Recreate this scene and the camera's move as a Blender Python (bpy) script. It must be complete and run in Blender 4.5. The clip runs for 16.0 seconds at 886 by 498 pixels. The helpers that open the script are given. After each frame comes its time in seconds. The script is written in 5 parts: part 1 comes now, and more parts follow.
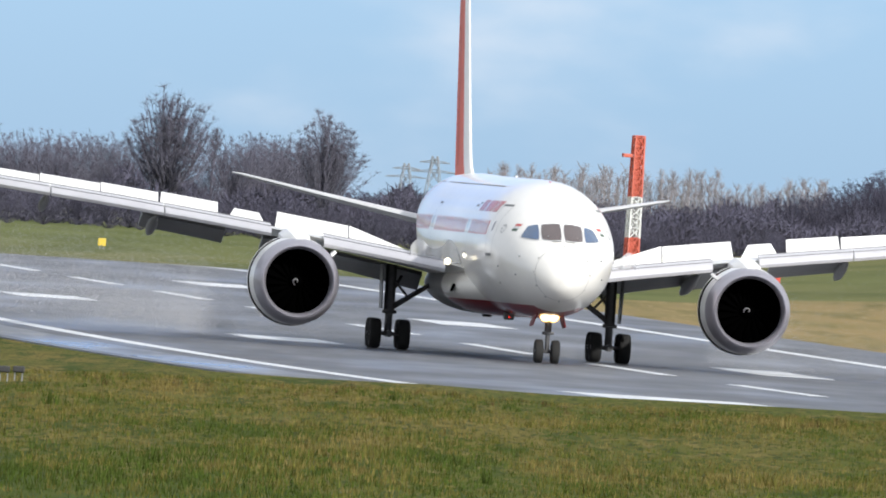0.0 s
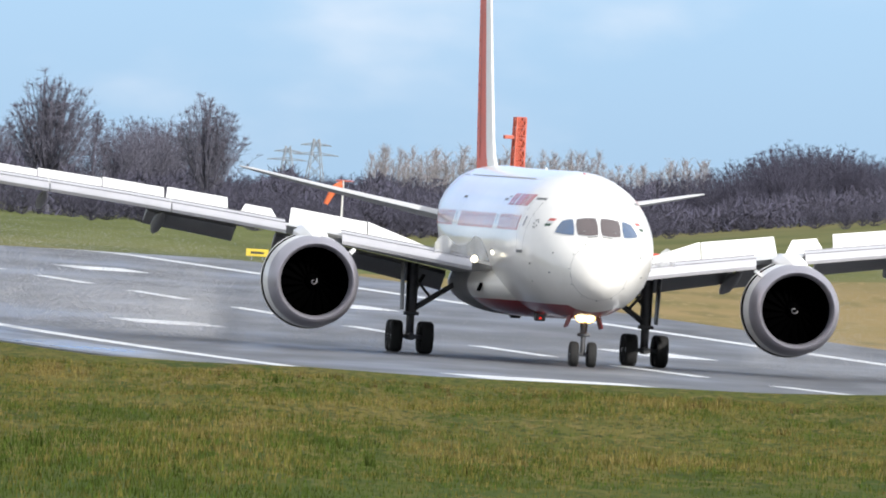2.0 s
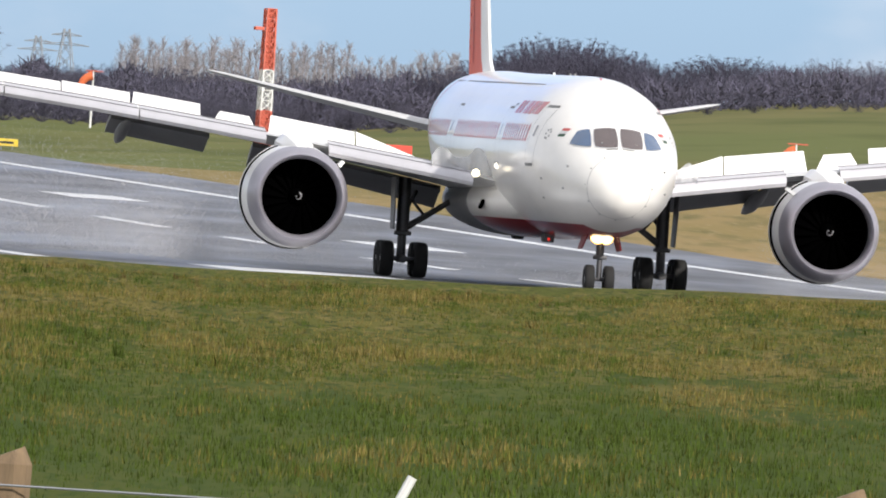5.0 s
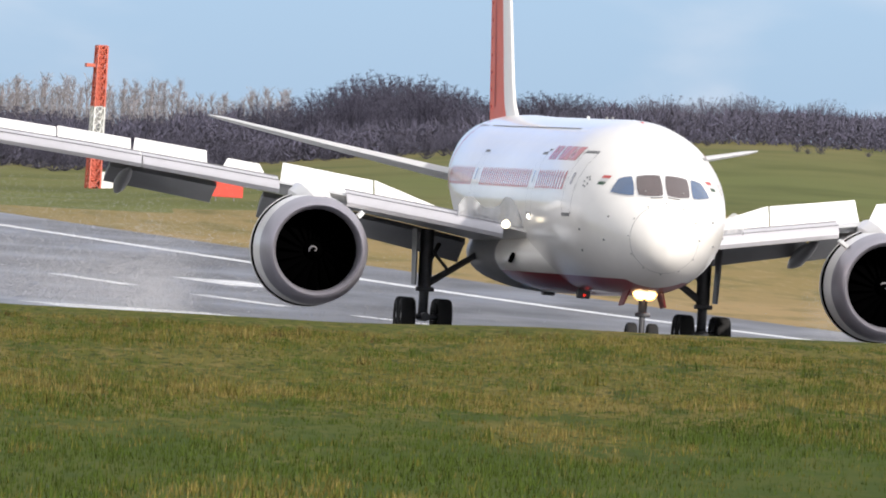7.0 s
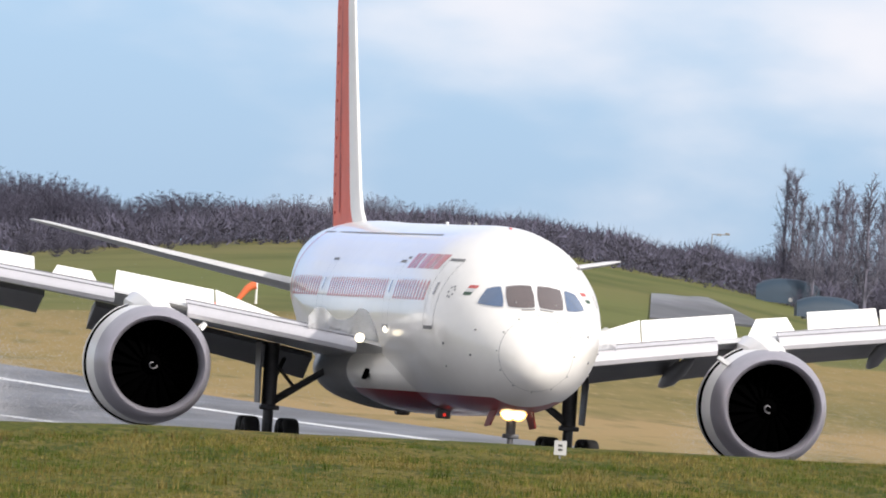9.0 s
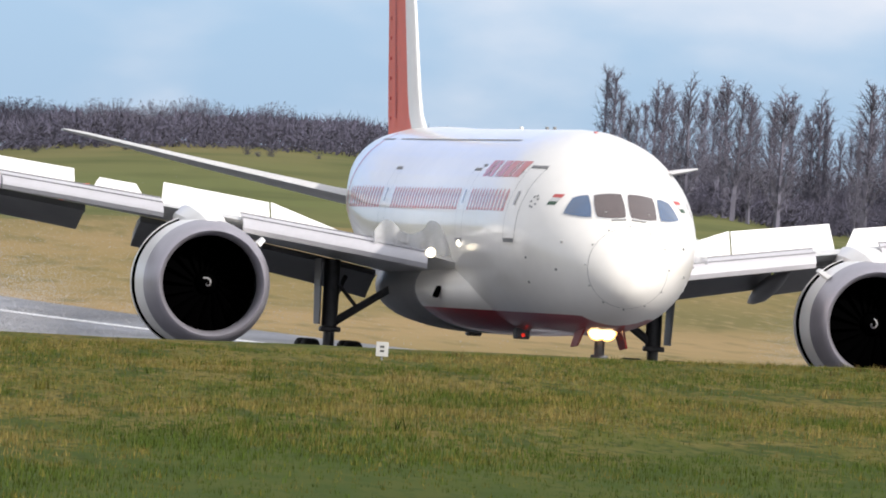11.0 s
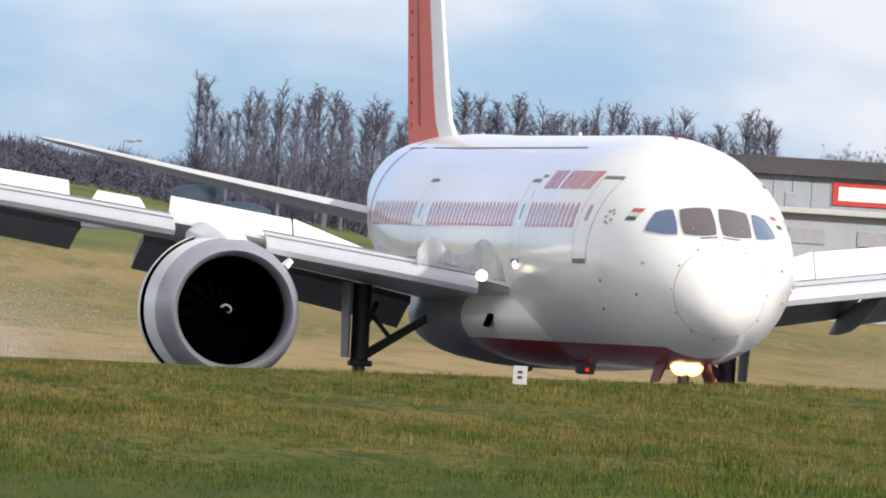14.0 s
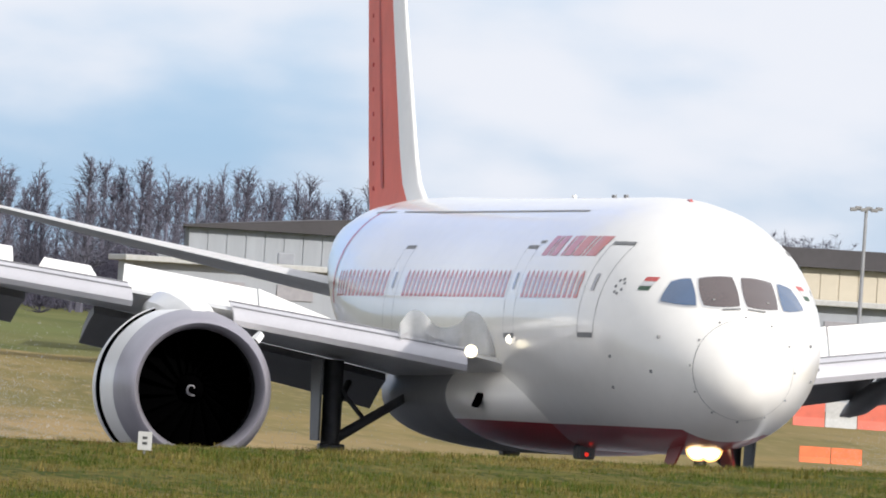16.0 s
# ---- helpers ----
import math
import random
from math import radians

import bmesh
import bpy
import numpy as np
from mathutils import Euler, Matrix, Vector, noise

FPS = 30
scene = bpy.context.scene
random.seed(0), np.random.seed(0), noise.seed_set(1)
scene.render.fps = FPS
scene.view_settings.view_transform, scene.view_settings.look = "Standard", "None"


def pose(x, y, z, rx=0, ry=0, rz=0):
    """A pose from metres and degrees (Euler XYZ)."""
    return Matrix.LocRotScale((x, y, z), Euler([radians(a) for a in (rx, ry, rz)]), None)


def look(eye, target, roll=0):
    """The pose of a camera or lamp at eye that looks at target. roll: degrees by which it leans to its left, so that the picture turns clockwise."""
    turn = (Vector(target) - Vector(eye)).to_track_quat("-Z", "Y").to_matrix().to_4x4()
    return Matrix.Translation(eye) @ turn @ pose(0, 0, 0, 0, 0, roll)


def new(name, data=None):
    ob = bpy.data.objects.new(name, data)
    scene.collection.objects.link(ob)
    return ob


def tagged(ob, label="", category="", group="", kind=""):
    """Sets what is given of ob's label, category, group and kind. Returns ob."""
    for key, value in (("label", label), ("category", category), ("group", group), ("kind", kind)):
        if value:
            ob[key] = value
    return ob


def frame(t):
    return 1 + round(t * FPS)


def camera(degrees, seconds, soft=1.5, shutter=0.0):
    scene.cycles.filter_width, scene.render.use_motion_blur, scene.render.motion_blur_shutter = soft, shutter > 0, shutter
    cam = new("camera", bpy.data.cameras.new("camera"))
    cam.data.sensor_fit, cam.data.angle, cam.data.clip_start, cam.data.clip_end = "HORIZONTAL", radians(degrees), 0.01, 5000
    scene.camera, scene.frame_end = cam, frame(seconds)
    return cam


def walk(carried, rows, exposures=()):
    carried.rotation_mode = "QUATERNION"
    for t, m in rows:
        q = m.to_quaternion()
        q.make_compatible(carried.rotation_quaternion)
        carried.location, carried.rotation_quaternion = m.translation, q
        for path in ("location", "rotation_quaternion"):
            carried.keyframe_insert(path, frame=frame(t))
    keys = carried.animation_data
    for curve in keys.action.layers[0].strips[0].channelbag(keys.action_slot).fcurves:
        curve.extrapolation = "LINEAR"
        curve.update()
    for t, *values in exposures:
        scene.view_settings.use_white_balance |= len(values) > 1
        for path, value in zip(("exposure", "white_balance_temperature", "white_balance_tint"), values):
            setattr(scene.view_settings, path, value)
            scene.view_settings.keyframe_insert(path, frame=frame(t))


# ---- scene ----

SECONDS = 16.0
EYE = (0.0, 0.0, 5.512)
FAR = 1028.32        # how far off the nose stands at the start
AXIS = 0.09674       # turn of the runway against the first line of sight
FOCUS = 42490.5 / 784.0

# seconds, pan to the right, tilt up, lean (degrees), way that the aeroplane has rolled (metres)
ROWS = [
    (0, -0.2921, -0.0616, 3.786, 0.00),
    (0.5, -0.2625, -0.0218, 3.777, 16.40),
    (1, -0.1842, -0.0030, 3.598, 32.69),
    (1.5, -0.1002, -0.0019, 3.667, 48.83),
    (2, -0.0081, -0.0860, 3.484, 64.83),
    (2.5, 0.0895, -0.1621, 3.444, 80.70),
    (3, 0.2006, -0.1390, 3.626, 96.54),
    (3.5, 0.4024, -0.0766, 3.644, 112.41),
    (4, 0.4810, -0.1671, 3.834, 128.34),
    (4.5, 0.5123, -0.2771, 4.012, 144.30),
    (4.7, 0.5161, -0.3087, 3.934, 150.69),
    (6.8, 0.9768, -0.2434, 3.588, 217.14),
    (7, 1.0009, -0.1924, 3.767, 223.39),
    (7.5, 1.1352, 0.0077, 3.909, 238.98),
    (8, 1.3244, -0.0058, 3.949, 254.41),
    (8.5, 1.4724, 0.0605, 4.157, 269.68),
    (9, 1.8666, 0.1044, 4.131, 284.78),
    (9.5, 1.8839, -0.0781, 3.791, 299.71),
    (9.7, 1.9326, -0.1090, 3.803, 305.63),
    (11.8, 2.6273, -0.0915, 3.507, 366.20),
    (12, 2.7159, -0.0455, 3.518, 372.03),
    (12.5, 2.8579, 0.0286, 3.381, 386.62),
    (13, 3.0277, -0.0277, 3.434, 401.21),
    (13.5, 3.1499, -0.0745, 3.517, 415.73),
    (14, 3.2805, -0.0236, 3.630, 430.11),
    (14.5, 3.4666, 0.0807, 3.519, 444.29),
    (15, 3.6485, 0.2054, 3.490, 458.21),
    (15.5, 3.9452, 0.2032, 3.750, 471.86),
    (16, 4.1630, 0.1911, 3.759, 485.30),
]


def aim(pan, tilt, lean):
    p, t = radians(pan), radians(tilt)
    way = Vector((math.sin(p) * math.cos(t), math.cos(p) * math.cos(t), math.sin(t)))
    return look(EYE, Vector(EYE) + way * 100.0, lean)


cam = camera(2 * math.degrees(math.atan(1.0 / FOCUS)), SECONDS, soft=1.9)
EXPOSURES = [  # seconds, stops, white balance
    (0.0, 0.12, 6200, 10), (1.0, 0.24, 6180, 10), (1.5, 0.28, 6180, 10), (2.5, 0.20, 6300, 11), (4.0, 0.14, 6400, 12), (7.0, 0.15, 6500, 14), (9.0, 0.18, 6480, 14),
    (12.0, 0.13, 6400, 13), (16.0, 0.12, 6350, 12)]
walk(cam, [(t, aim(p, u, r)) for t, p, u, r, _ in ROWS], EXPOSURES)

# ---- light ----
SUN_UP, SUN_TURN = 27.0, 146.0     # degrees above the ground; clockwise from the first line of sight
world = bpy.data.worlds.new("world")
scene.world = world
world.use_nodes = True


def sky():
    nt = world.node_tree
    nt.nodes.clear()
    n, l = nt.nodes.new, nt.links.new
    out, bg = n("ShaderNodeOutputWorld"), n("ShaderNodeBackground")
    air = n("ShaderNodeTexSky")
    air.sky_type, air.sun_disc = "NISHITA", False
    air.sun_elevation, air.sun_rotation = radians(SUN_UP), radians(SUN_TURN)
    air.air_density, air.dust_density, air.ozone_density = 1.0, 0.4, 2.0
    # soft broken cloud over the blue
    tc, mp = n("ShaderNodeTexCoord"), n("ShaderNodeMapping")
    mp.inputs["Scale"].default_value = (34.0, 34.0, 80.0)
    l(tc.outputs["Generated"], mp.inputs["Vector"])
    big = n("ShaderNodeTexNoise")
    big.inputs["Scale"].default_value, big.inputs["Detail"].default_value = 1.6, 3.0
    big.inputs["Roughness"].default_value = 0.5
    l(mp.outputs["Vector"], big.inputs["Vector"])
    sep = n("ShaderNodeSeparateXYZ")
    l(tc.outputs["Generated"], sep.inputs[0])
    east = n("ShaderNodeMapRange")
    east.inputs["From Min"].default_value, east.inputs["From Max"].default_value = -0.02, 0.075
    east.inputs["To Min"].default_value, east.inputs["To Max"].default_value = -0.21, 0.16
    l(sep.outputs["X"], east.inputs["Value"])
    add = n("ShaderNodeMath")
    l(big.outputs["Fac"], add.inputs[0])
    l(east.outputs["Result"], add.inputs[1])
    high = n("ShaderNodeMapRange")
    high.inputs["From Min"].default_value, high.inputs["From Max"].default_value = 0.0, 0.012
    high.inputs["To Min"].default_value, high.inputs["To Max"].default_value = -0.08, 0.10
    l(sep.outputs["Z"], high.inputs["Value"])
    add2 = n("ShaderNodeMath")
    l(add.outputs[0], add2.inputs[0])
    l(high.outputs["Result"], add2.inputs[1])
    lofty = n("ShaderNodeMapRange")
    lofty.inputs["From Min"].default_value, lofty.inputs["From Max"].default_value = 0.03, 0.35
    lofty.inputs["To Min"].default_value, lofty.inputs["To Max"].default_value = 0.0, 0.42
    l(sep.outputs["Z"], lofty.inputs["Value"])
    add3 = n("ShaderNodeMath")
    l(add2.outputs[0], add3.inputs[0])
    l(lofty.outputs["Result"], add3.inputs[1])
    # the cloud thickens again to the west
    west, add4 = n("ShaderNodeMapRange"), n("ShaderNodeMath")
    west.inputs["From Min"].default_value, west.inputs["From Max"].default_value = -0.07, -0.45
    west.inputs["To Max"].default_value = 0.40
    l(sep.outputs["X"], west.inputs["Value"])
    l(add3.outputs[0], add4.inputs[0])
    l(west.outputs["Result"], add4.inputs[1])
    # smaller puffs and wisps
    mp2, puff, puffs = n("ShaderNodeMapping"), n("ShaderNodeTexNoise"), n("ShaderNodeMath")
    mp2.inputs["Scale"].default_value = (90.0, 90.0, 210.0)
    l(tc.outputs["Generated"], mp2.inputs["Vector"])
    puff.inputs["Scale"].default_value, puff.inputs["Detail"].default_value = 1.5, 5.0
    l(mp2.outputs["Vector"], puff.inputs["Vector"])
    puffs.operation = "MULTIPLY_ADD"
    puffs.inputs[1].default_value = 0.34
    l(puff.outputs["Fac"], puffs.inputs[0])
    l(add4.outputs[0], puffs.inputs[2])
    ramp = n("ShaderNodeMapRange")
    ramp.interpolation_type = "SMOOTHSTEP"
    ramp.inputs["From Min"].default_value, ramp.inputs["From Max"].default_value = 0.57, 1.0
    l(puffs.outputs[0], ramp.inputs["Value"])
    mix = n("ShaderNodeMix")
    mix.data_type = "RGBA"
    l(ramp.outputs["Result"], mix.inputs["Factor"])
    blue = n("ShaderNodeMix")
    blue.data_type, blue.blend_type = "RGBA", "MULTIPLY"
    blue.inputs["Factor"].default_value = 1.0
    l(air.outputs[0], blue.inputs["A"])
    blue.inputs["B"].default_value = SKY_TINT
    l(blue.outputs["Result"], mix.inputs["A"])
    mix.inputs["B"].default_value = CLOUD
    l(mix.outputs["Result"], bg.inputs["Color"])
    bg.inputs["Strength"].default_value = 0.15
    l(bg.outputs[0], out.inputs["Surface"])


SKY_TINT = (0.380, 0.575, 1.06, 1.0)
CLOUD = (5.25, 5.42, 5.68, 1.0)
sky()
sun = new("sun", bpy.data.lights.new("sun", "SUN"))
sun.data.energy, sun.data.angle, sun.data.color = 4.3, radians(1.0), (1.0, 0.95, 0.86)
_e, _r = radians(SUN_UP), radians(SUN_TURN)
_to_sun = Vector((math.sin(_r) * math.cos(_e), math.cos(_r) * math.cos(_e), math.sin(_e)))
sun.matrix_world = look(_to_sun * 100.0, (0, 0, 0))


# ---- materials ----
def material(name, colour, rough=0.6, metal=0.0, vary=0.0, scale=1.0, bump=0.0, bump_scale=20.0, coat=0.0, dark=None, stretch=(1, 1, 1), island=0.0, spec=0.5):
    m = bpy.data.materials.new(name)
    m.use_nodes = True
    nt = m.node_tree
    n, l = nt.nodes.new, nt.links.new
    p = nt.nodes["Principled BSDF"]
    p.inputs["Base Color"].default_value = (*colour, 1)
    p.inputs["Roughness"].default_value, p.inputs["Metallic"].default_value = rough, metal
    p.inputs["Specular IOR Level"].default_value = spec
    p.inputs["Coat Weight"].default_value, p.inputs["Coat Roughness"].default_value = coat, 0.08
    tc, mp = n("ShaderNodeTexCoord"), n("ShaderNodeMapping")
    mp.inputs["Scale"].default_value = stretch
    l(tc.outputs["Object"], mp.inputs["Vector"])
    if vary or dark:
        a, b = n("ShaderNodeTexNoise"), n("ShaderNodeTexNoise")
        a.inputs["Scale"].default_value, a.inputs["Detail"].default_value = scale, 4.0
        b.inputs["Scale"].default_value, b.inputs["Detail"].default_value = scale * 9.0, 3.0
        l(mp.outputs[0], a.inputs["Vector"])
        l(mp.outputs[0], b.inputs["Vector"])
        s = n("ShaderNodeMath")
        s.operation = "MULTIPLY_ADD"
        s.inputs[1].default_value = 0.4
        l(b.outputs["Fac"], s.inputs[0])
        l(a.outputs["Fac"], s.inputs[2])
        r = n("ShaderNodeMapRange")
        r.inputs["From Min"].default_value, r.inputs["From Max"].default_value = 0.45, 0.95
        l(s.outputs[0], r.inputs["Value"])
        mx = n("ShaderNodeMix")
        mx.data_type = "RGBA"
        other = dark or tuple(c * (1 - vary) for c in colour)
        mx.inputs["A"].default_value, mx.inputs["B"].default_value = (*other, 1), (*colour, 1)
        l(r.outputs["Result"], mx.inputs["Factor"])
        last = mx.outputs["Result"]
        if island:
            g = n("ShaderNodeNewGeometry")
            h = n("ShaderNodeHueSaturation")
            v = n("ShaderNodeMapRange")
            v.inputs["To Min"].default_value, v.inputs["To Max"].default_value = 1 - island, 1 + island
            l(g.outputs["Random Per Island"], v.inputs["Value"])
            l(v.outputs["Result"], h.inputs["Value"])
            l(last, h.inputs["Color"])
            last = h.outputs["Color"]
        l(last, p.inputs["Base Color"])
    if bump:
        t, bp = n("ShaderNodeTexNoise"), n("ShaderNodeBump")
        t.inputs["Scale"].default_value, t.inputs["Detail"].default_value = bump_scale, 4.0
        l(mp.outputs[0], t.inputs["Vector"])
        l(t.outputs["Fac"], bp.inputs["Height"])
        bp.inputs["Strength"].default_value = bump
        l(bp.outputs["Normal"], p.inputs["Normal"])
    return m


def glow(name, colour, strength):
    m = bpy.data.materials.new(name)
    m.use_nodes = True
    p = m.node_tree.nodes["Principled BSDF"]
    p.inputs["Base Color"].default_value = (*colour, 1)
    p.inputs["Emission Color"].default_value = (*colour, 1)
    p.inputs["Emission Strength"].default_value = strength
    return m


def livery():
    """White gloss paint with a red belly; faint panel grime."""
    m = material("white_paint", (0.85, 0.825, 0.775), 0.33, vary=0.10, scale=0.35, coat=0.5, stretch=(1, 0.4, 1))
    nt = m.node_tree
    n, l = nt.nodes.new, nt.links.new
    p = nt.nodes["Principled BSDF"]
    white = p.inputs["Base Color"].links[0].from_socket
    tc, sep = n("ShaderNodeTexCoord"), n("ShaderNodeSeparateXYZ")
    l(tc.outputs["Object"], sep.inputs[0])
    below = n("ShaderNodeMath")
    below.operation = "LESS_THAN"
    below.inputs[1].default_value = 2.47
    l(sep.outputs["Z"], below.inputs[0])
    behind = n("ShaderNodeMath")
    behind.operation = "GREATER_THAN"
    behind.inputs[1].default_value = 2.9
    l(sep.outputs["Y"], behind.inputs[0])
    both = n("ShaderNodeMath")
    both.operation = "MULTIPLY"
    l(below.outputs[0], both.inputs[0])
    l(behind.outputs[0], both.inputs[1])
    mx = n("ShaderNodeMix")
    mx.data_type = "RGBA"
    l(both.outputs[0], mx.inputs["Factor"])
    l(white, mx.inputs["A"])
    mx.inputs["B"].default_value = (0.30, 0.010, 0.016, 1)
    l(mx.outputs["Result"], p.inputs["Base Color"])
    return m


WHITE_BODY = livery()
WHITE = material("white_gloss_paint", (0.83, 0.82, 0.80), 0.4, vary=0.10, scale=0.5, coat=0.1)
WING_GREY = material("wing_grey_paint", (0.60, 0.60, 0.60), 0.4, vary=0.15, scale=0.6)
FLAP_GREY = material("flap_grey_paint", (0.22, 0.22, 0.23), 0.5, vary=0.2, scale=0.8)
SLAT = material("bare_slat_metal", (0.58, 0.57, 0.60), 0.42, 0.2, vary=0.12, scale=1.2)
RED = material("red_paint", (0.52, 0.045, 0.035), 0.35, vary=0.12, scale=1.0, coat=0.3)
FIN_RED = material("fin_red_paint", (0.72, 0.125, 0.080), 0.55, vary=0.18, scale=0.6)
FIN_DARK = material("fin_dark_red_paint", (0.45, 0.04, 0.03), 0.55, vary=0.15, scale=0.8)
LIP = material("inlet_lip_metal", (0.38, 0.365, 0.41), 0.38, 0.55, vary=0.12, scale=1.5)
# the inlet's shade is put into these two near-black colours
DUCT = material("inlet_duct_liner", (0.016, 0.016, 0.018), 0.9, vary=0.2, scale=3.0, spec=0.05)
FAN = material("fan_shade_black", (0.0008, 0.0008, 0.0009), 1.0, 0.0, vary=0.3, scale=4.0, spec=0.0)
STEEL = material("gear_steel", (0.085, 0.085, 0.09), 0.5, 0.3, vary=0.35, scale=4.0)
HUB = material("wheel_hub_metal", (0.35, 0.35, 0.36), 0.45, 0.5, vary=0.3, scale=6.0)
TYRE = material("tyre_rubber", (0.018, 0.018, 0.018), 0.85, vary=0.3, scale=8.0)
SEAM = material("seam_grey", (0.22, 0.22, 0.22), 0.6, vary=0.2, scale=5.0)
GLASS = material("flight_deck_glass", (0.085, 0.058, 0.052), 0.06, vary=0.2, scale=2.0, coat=1.0)
PANE = material("cabin_pane", (0.34, 0.33, 0.35), 0.15, vary=0.2, scale=4.0)
# blue of the reflected sky is put into the side panes' colour
GLASS_BLUE = material("side_glass_sky_blue", (0.04, 0.09, 0.19), 0.06, vary=0.2, scale=2.0, coat=1.0)
SEAM_LIGHT = material("window_frame_grey", (0.62, 0.62, 0.62), 0.4, vary=0.1, scale=5.0)
GREEN = material("green_paint", (0.015, 0.07, 0.03), 0.4, vary=0.1, scale=4.0)
LAMP = glow("taxi_lamp_glow", (1.0, 0.88, 0.60), 4.0)
LAMP_GLARE = glow("lamp_glare_glow", (1.0, 0.62, 0.20), 1.0)
LAMP_ROOT = glow("landing_lamp_glow", (1.0, 0.88, 0.62), 2.6)
SIDE_GLOW = glow("side_spot_glow", (1.0, 0.92, 0.75), 2.0)
BEACON = glow("beacon_glow", (1.0, 0.04, 0.02), 0.7)
ROOT_SHEET = material("pale_translucent_sheet", (0.62, 0.63, 0.64), 0.6, vary=0.2, scale=2.0)
ROOT_SHEET.node_tree.nodes["Principled BSDF"].inputs["Alpha"].default_value = 0.42
# shade under the nose is put into this darker red
DOOR_RED = material("shaded_door_red", (0.20, 0.015, 0.015), 0.5, vary=0.3, scale=2.0)


def surface_mat(name, base, patches, rough, bump, bump_scale, wet=0.0, turn=None, lush=None):
    """Ground colour from broad patches of several tones, each (scale, threshold, width, colour)."""
    m = bpy.data.materials.new(name)
    m.use_nodes = True
    nt = m.node_tree
    n, l = nt.nodes.new, nt.links.new
    p = nt.nodes["Principled BSDF"]
    p.inputs["Roughness"].default_value = rough
    p.inputs["Specular IOR Level"].default_value = 0.5 if wet else 0.03
    tc = n("ShaderNodeTexCoord")
    last = None
    for i, (scale, lo, hi, colour, stretch) in enumerate(patches):
        mp, t, r, mx = n("ShaderNodeMapping"), n("ShaderNodeTexNoise"), n("ShaderNodeMapRange"), n("ShaderNodeMix")
        mp.inputs["Scale"].default_value = stretch
        mp.inputs["Location"].default_value = (17.0 * i, 31.0 * i, 0)
        mp.inputs["Rotation"].default_value = (0, 0, -AXIS if turn is None else turn)
        l(tc.outputs["Object"], mp.inputs["Vector"])
        l(mp.outputs[0], t.inputs["Vector"])
        t.inputs["Scale"].default_value, t.inputs["Detail"].default_value = scale, 5.0
        r.inputs["From Min"].default_value, r.inputs["From Max"].default_value = lo, hi
        l(t.outputs["Fac"], r.inputs["Value"])
        mx.data_type = "RGBA"
        l(r.outputs["Result"], mx.inputs["Factor"])
        if last is None:
            mx.inputs["A"].default_value = (*base, 1)
        else:
            l(last, mx.inputs["A"])
        mx.inputs["B"].default_value = (*colour, 1)
        last = mx.outputs["Result"]
    if lush:
        # a belt of moister, greener growth: (colour, y where it ends, how ragged its edge is)
        sep, t, mp, r, mx = n("ShaderNodeSeparateXYZ"), n("ShaderNodeTexNoise"), n("ShaderNodeMapping"), n("ShaderNodeMath"), n("ShaderNodeMix")
        mp.inputs["Scale"].default_value = (1, 0.06, 1)
        l(tc.outputs["Object"], sep.inputs[0])
        l(tc.outputs["Object"], mp.inputs["Vector"])
        l(mp.outputs[0], t.inputs["Vector"])
        t.inputs["Scale"].default_value, t.inputs["Detail"].default_value = 0.9, 6.0
        r.operation = "MULTIPLY_ADD"
        r.inputs[1].default_value = lush[2]
        l(t.outputs["Fac"], r.inputs[0])
        l(sep.outputs["Y"], r.inputs[2])
        k = n("ShaderNodeMapRange")
        k.inputs["From Min"].default_value, k.inputs["From Max"].default_value = lush[1] + lush[2] * 0.5 + 25, lush[1] + lush[2] * 0.5 - 25
        k.inputs["To Max"].default_value = 0.8
        l(r.outputs[0], k.inputs["Value"])
        mx.data_type = "RGBA"
        l(k.outputs["Result"], mx.inputs["Factor"])
        l(last, mx.inputs["A"])
        mx.inputs["B"].default_value = (*lush[0], 1)
        last = mx.outputs["Result"]
    l(last, p.inputs["Base Color"])
    if wet:
        t, r = n("ShaderNodeTexNoise"), n("ShaderNodeMapRange")
        mp = n("ShaderNodeMapping")
        mp.inputs["Scale"].default_value = (1, 0.15, 1)
        mp.inputs["Rotation"].default_value = (0, 0, -AXIS)
        l(tc.outputs["Object"], mp.inputs["Vector"])
        l(mp.outputs[0], t.inputs["Vector"])
        t.inputs["Scale"].default_value, t.inputs["Detail"].default_value = 0.12, 4.0
        r.inputs["From Min"].default_value, r.inputs["From Max"].default_value = 0.35, 0.65
        r.inputs["To Min"].default_value, r.inputs["To Max"].default_value = rough - wet, rough + wet
        l(t.outputs["Fac"], r.inputs["Value"])
        l(r.outputs["Result"], p.inputs["Roughness"])
    t, bp = n("ShaderNodeTexNoise"), n("ShaderNodeBump")
    t.inputs["Scale"].default_value, t.inputs["Detail"].default_value = bump_scale, 6.0
    l(tc.outputs["Object"], t.inputs["Vector"])
    l(t.outputs["Fac"], bp.inputs["Height"])
    bp.inputs["Strength"].default_value = bump
    l(bp.outputs["Normal"], p.inputs["Normal"])
    return m


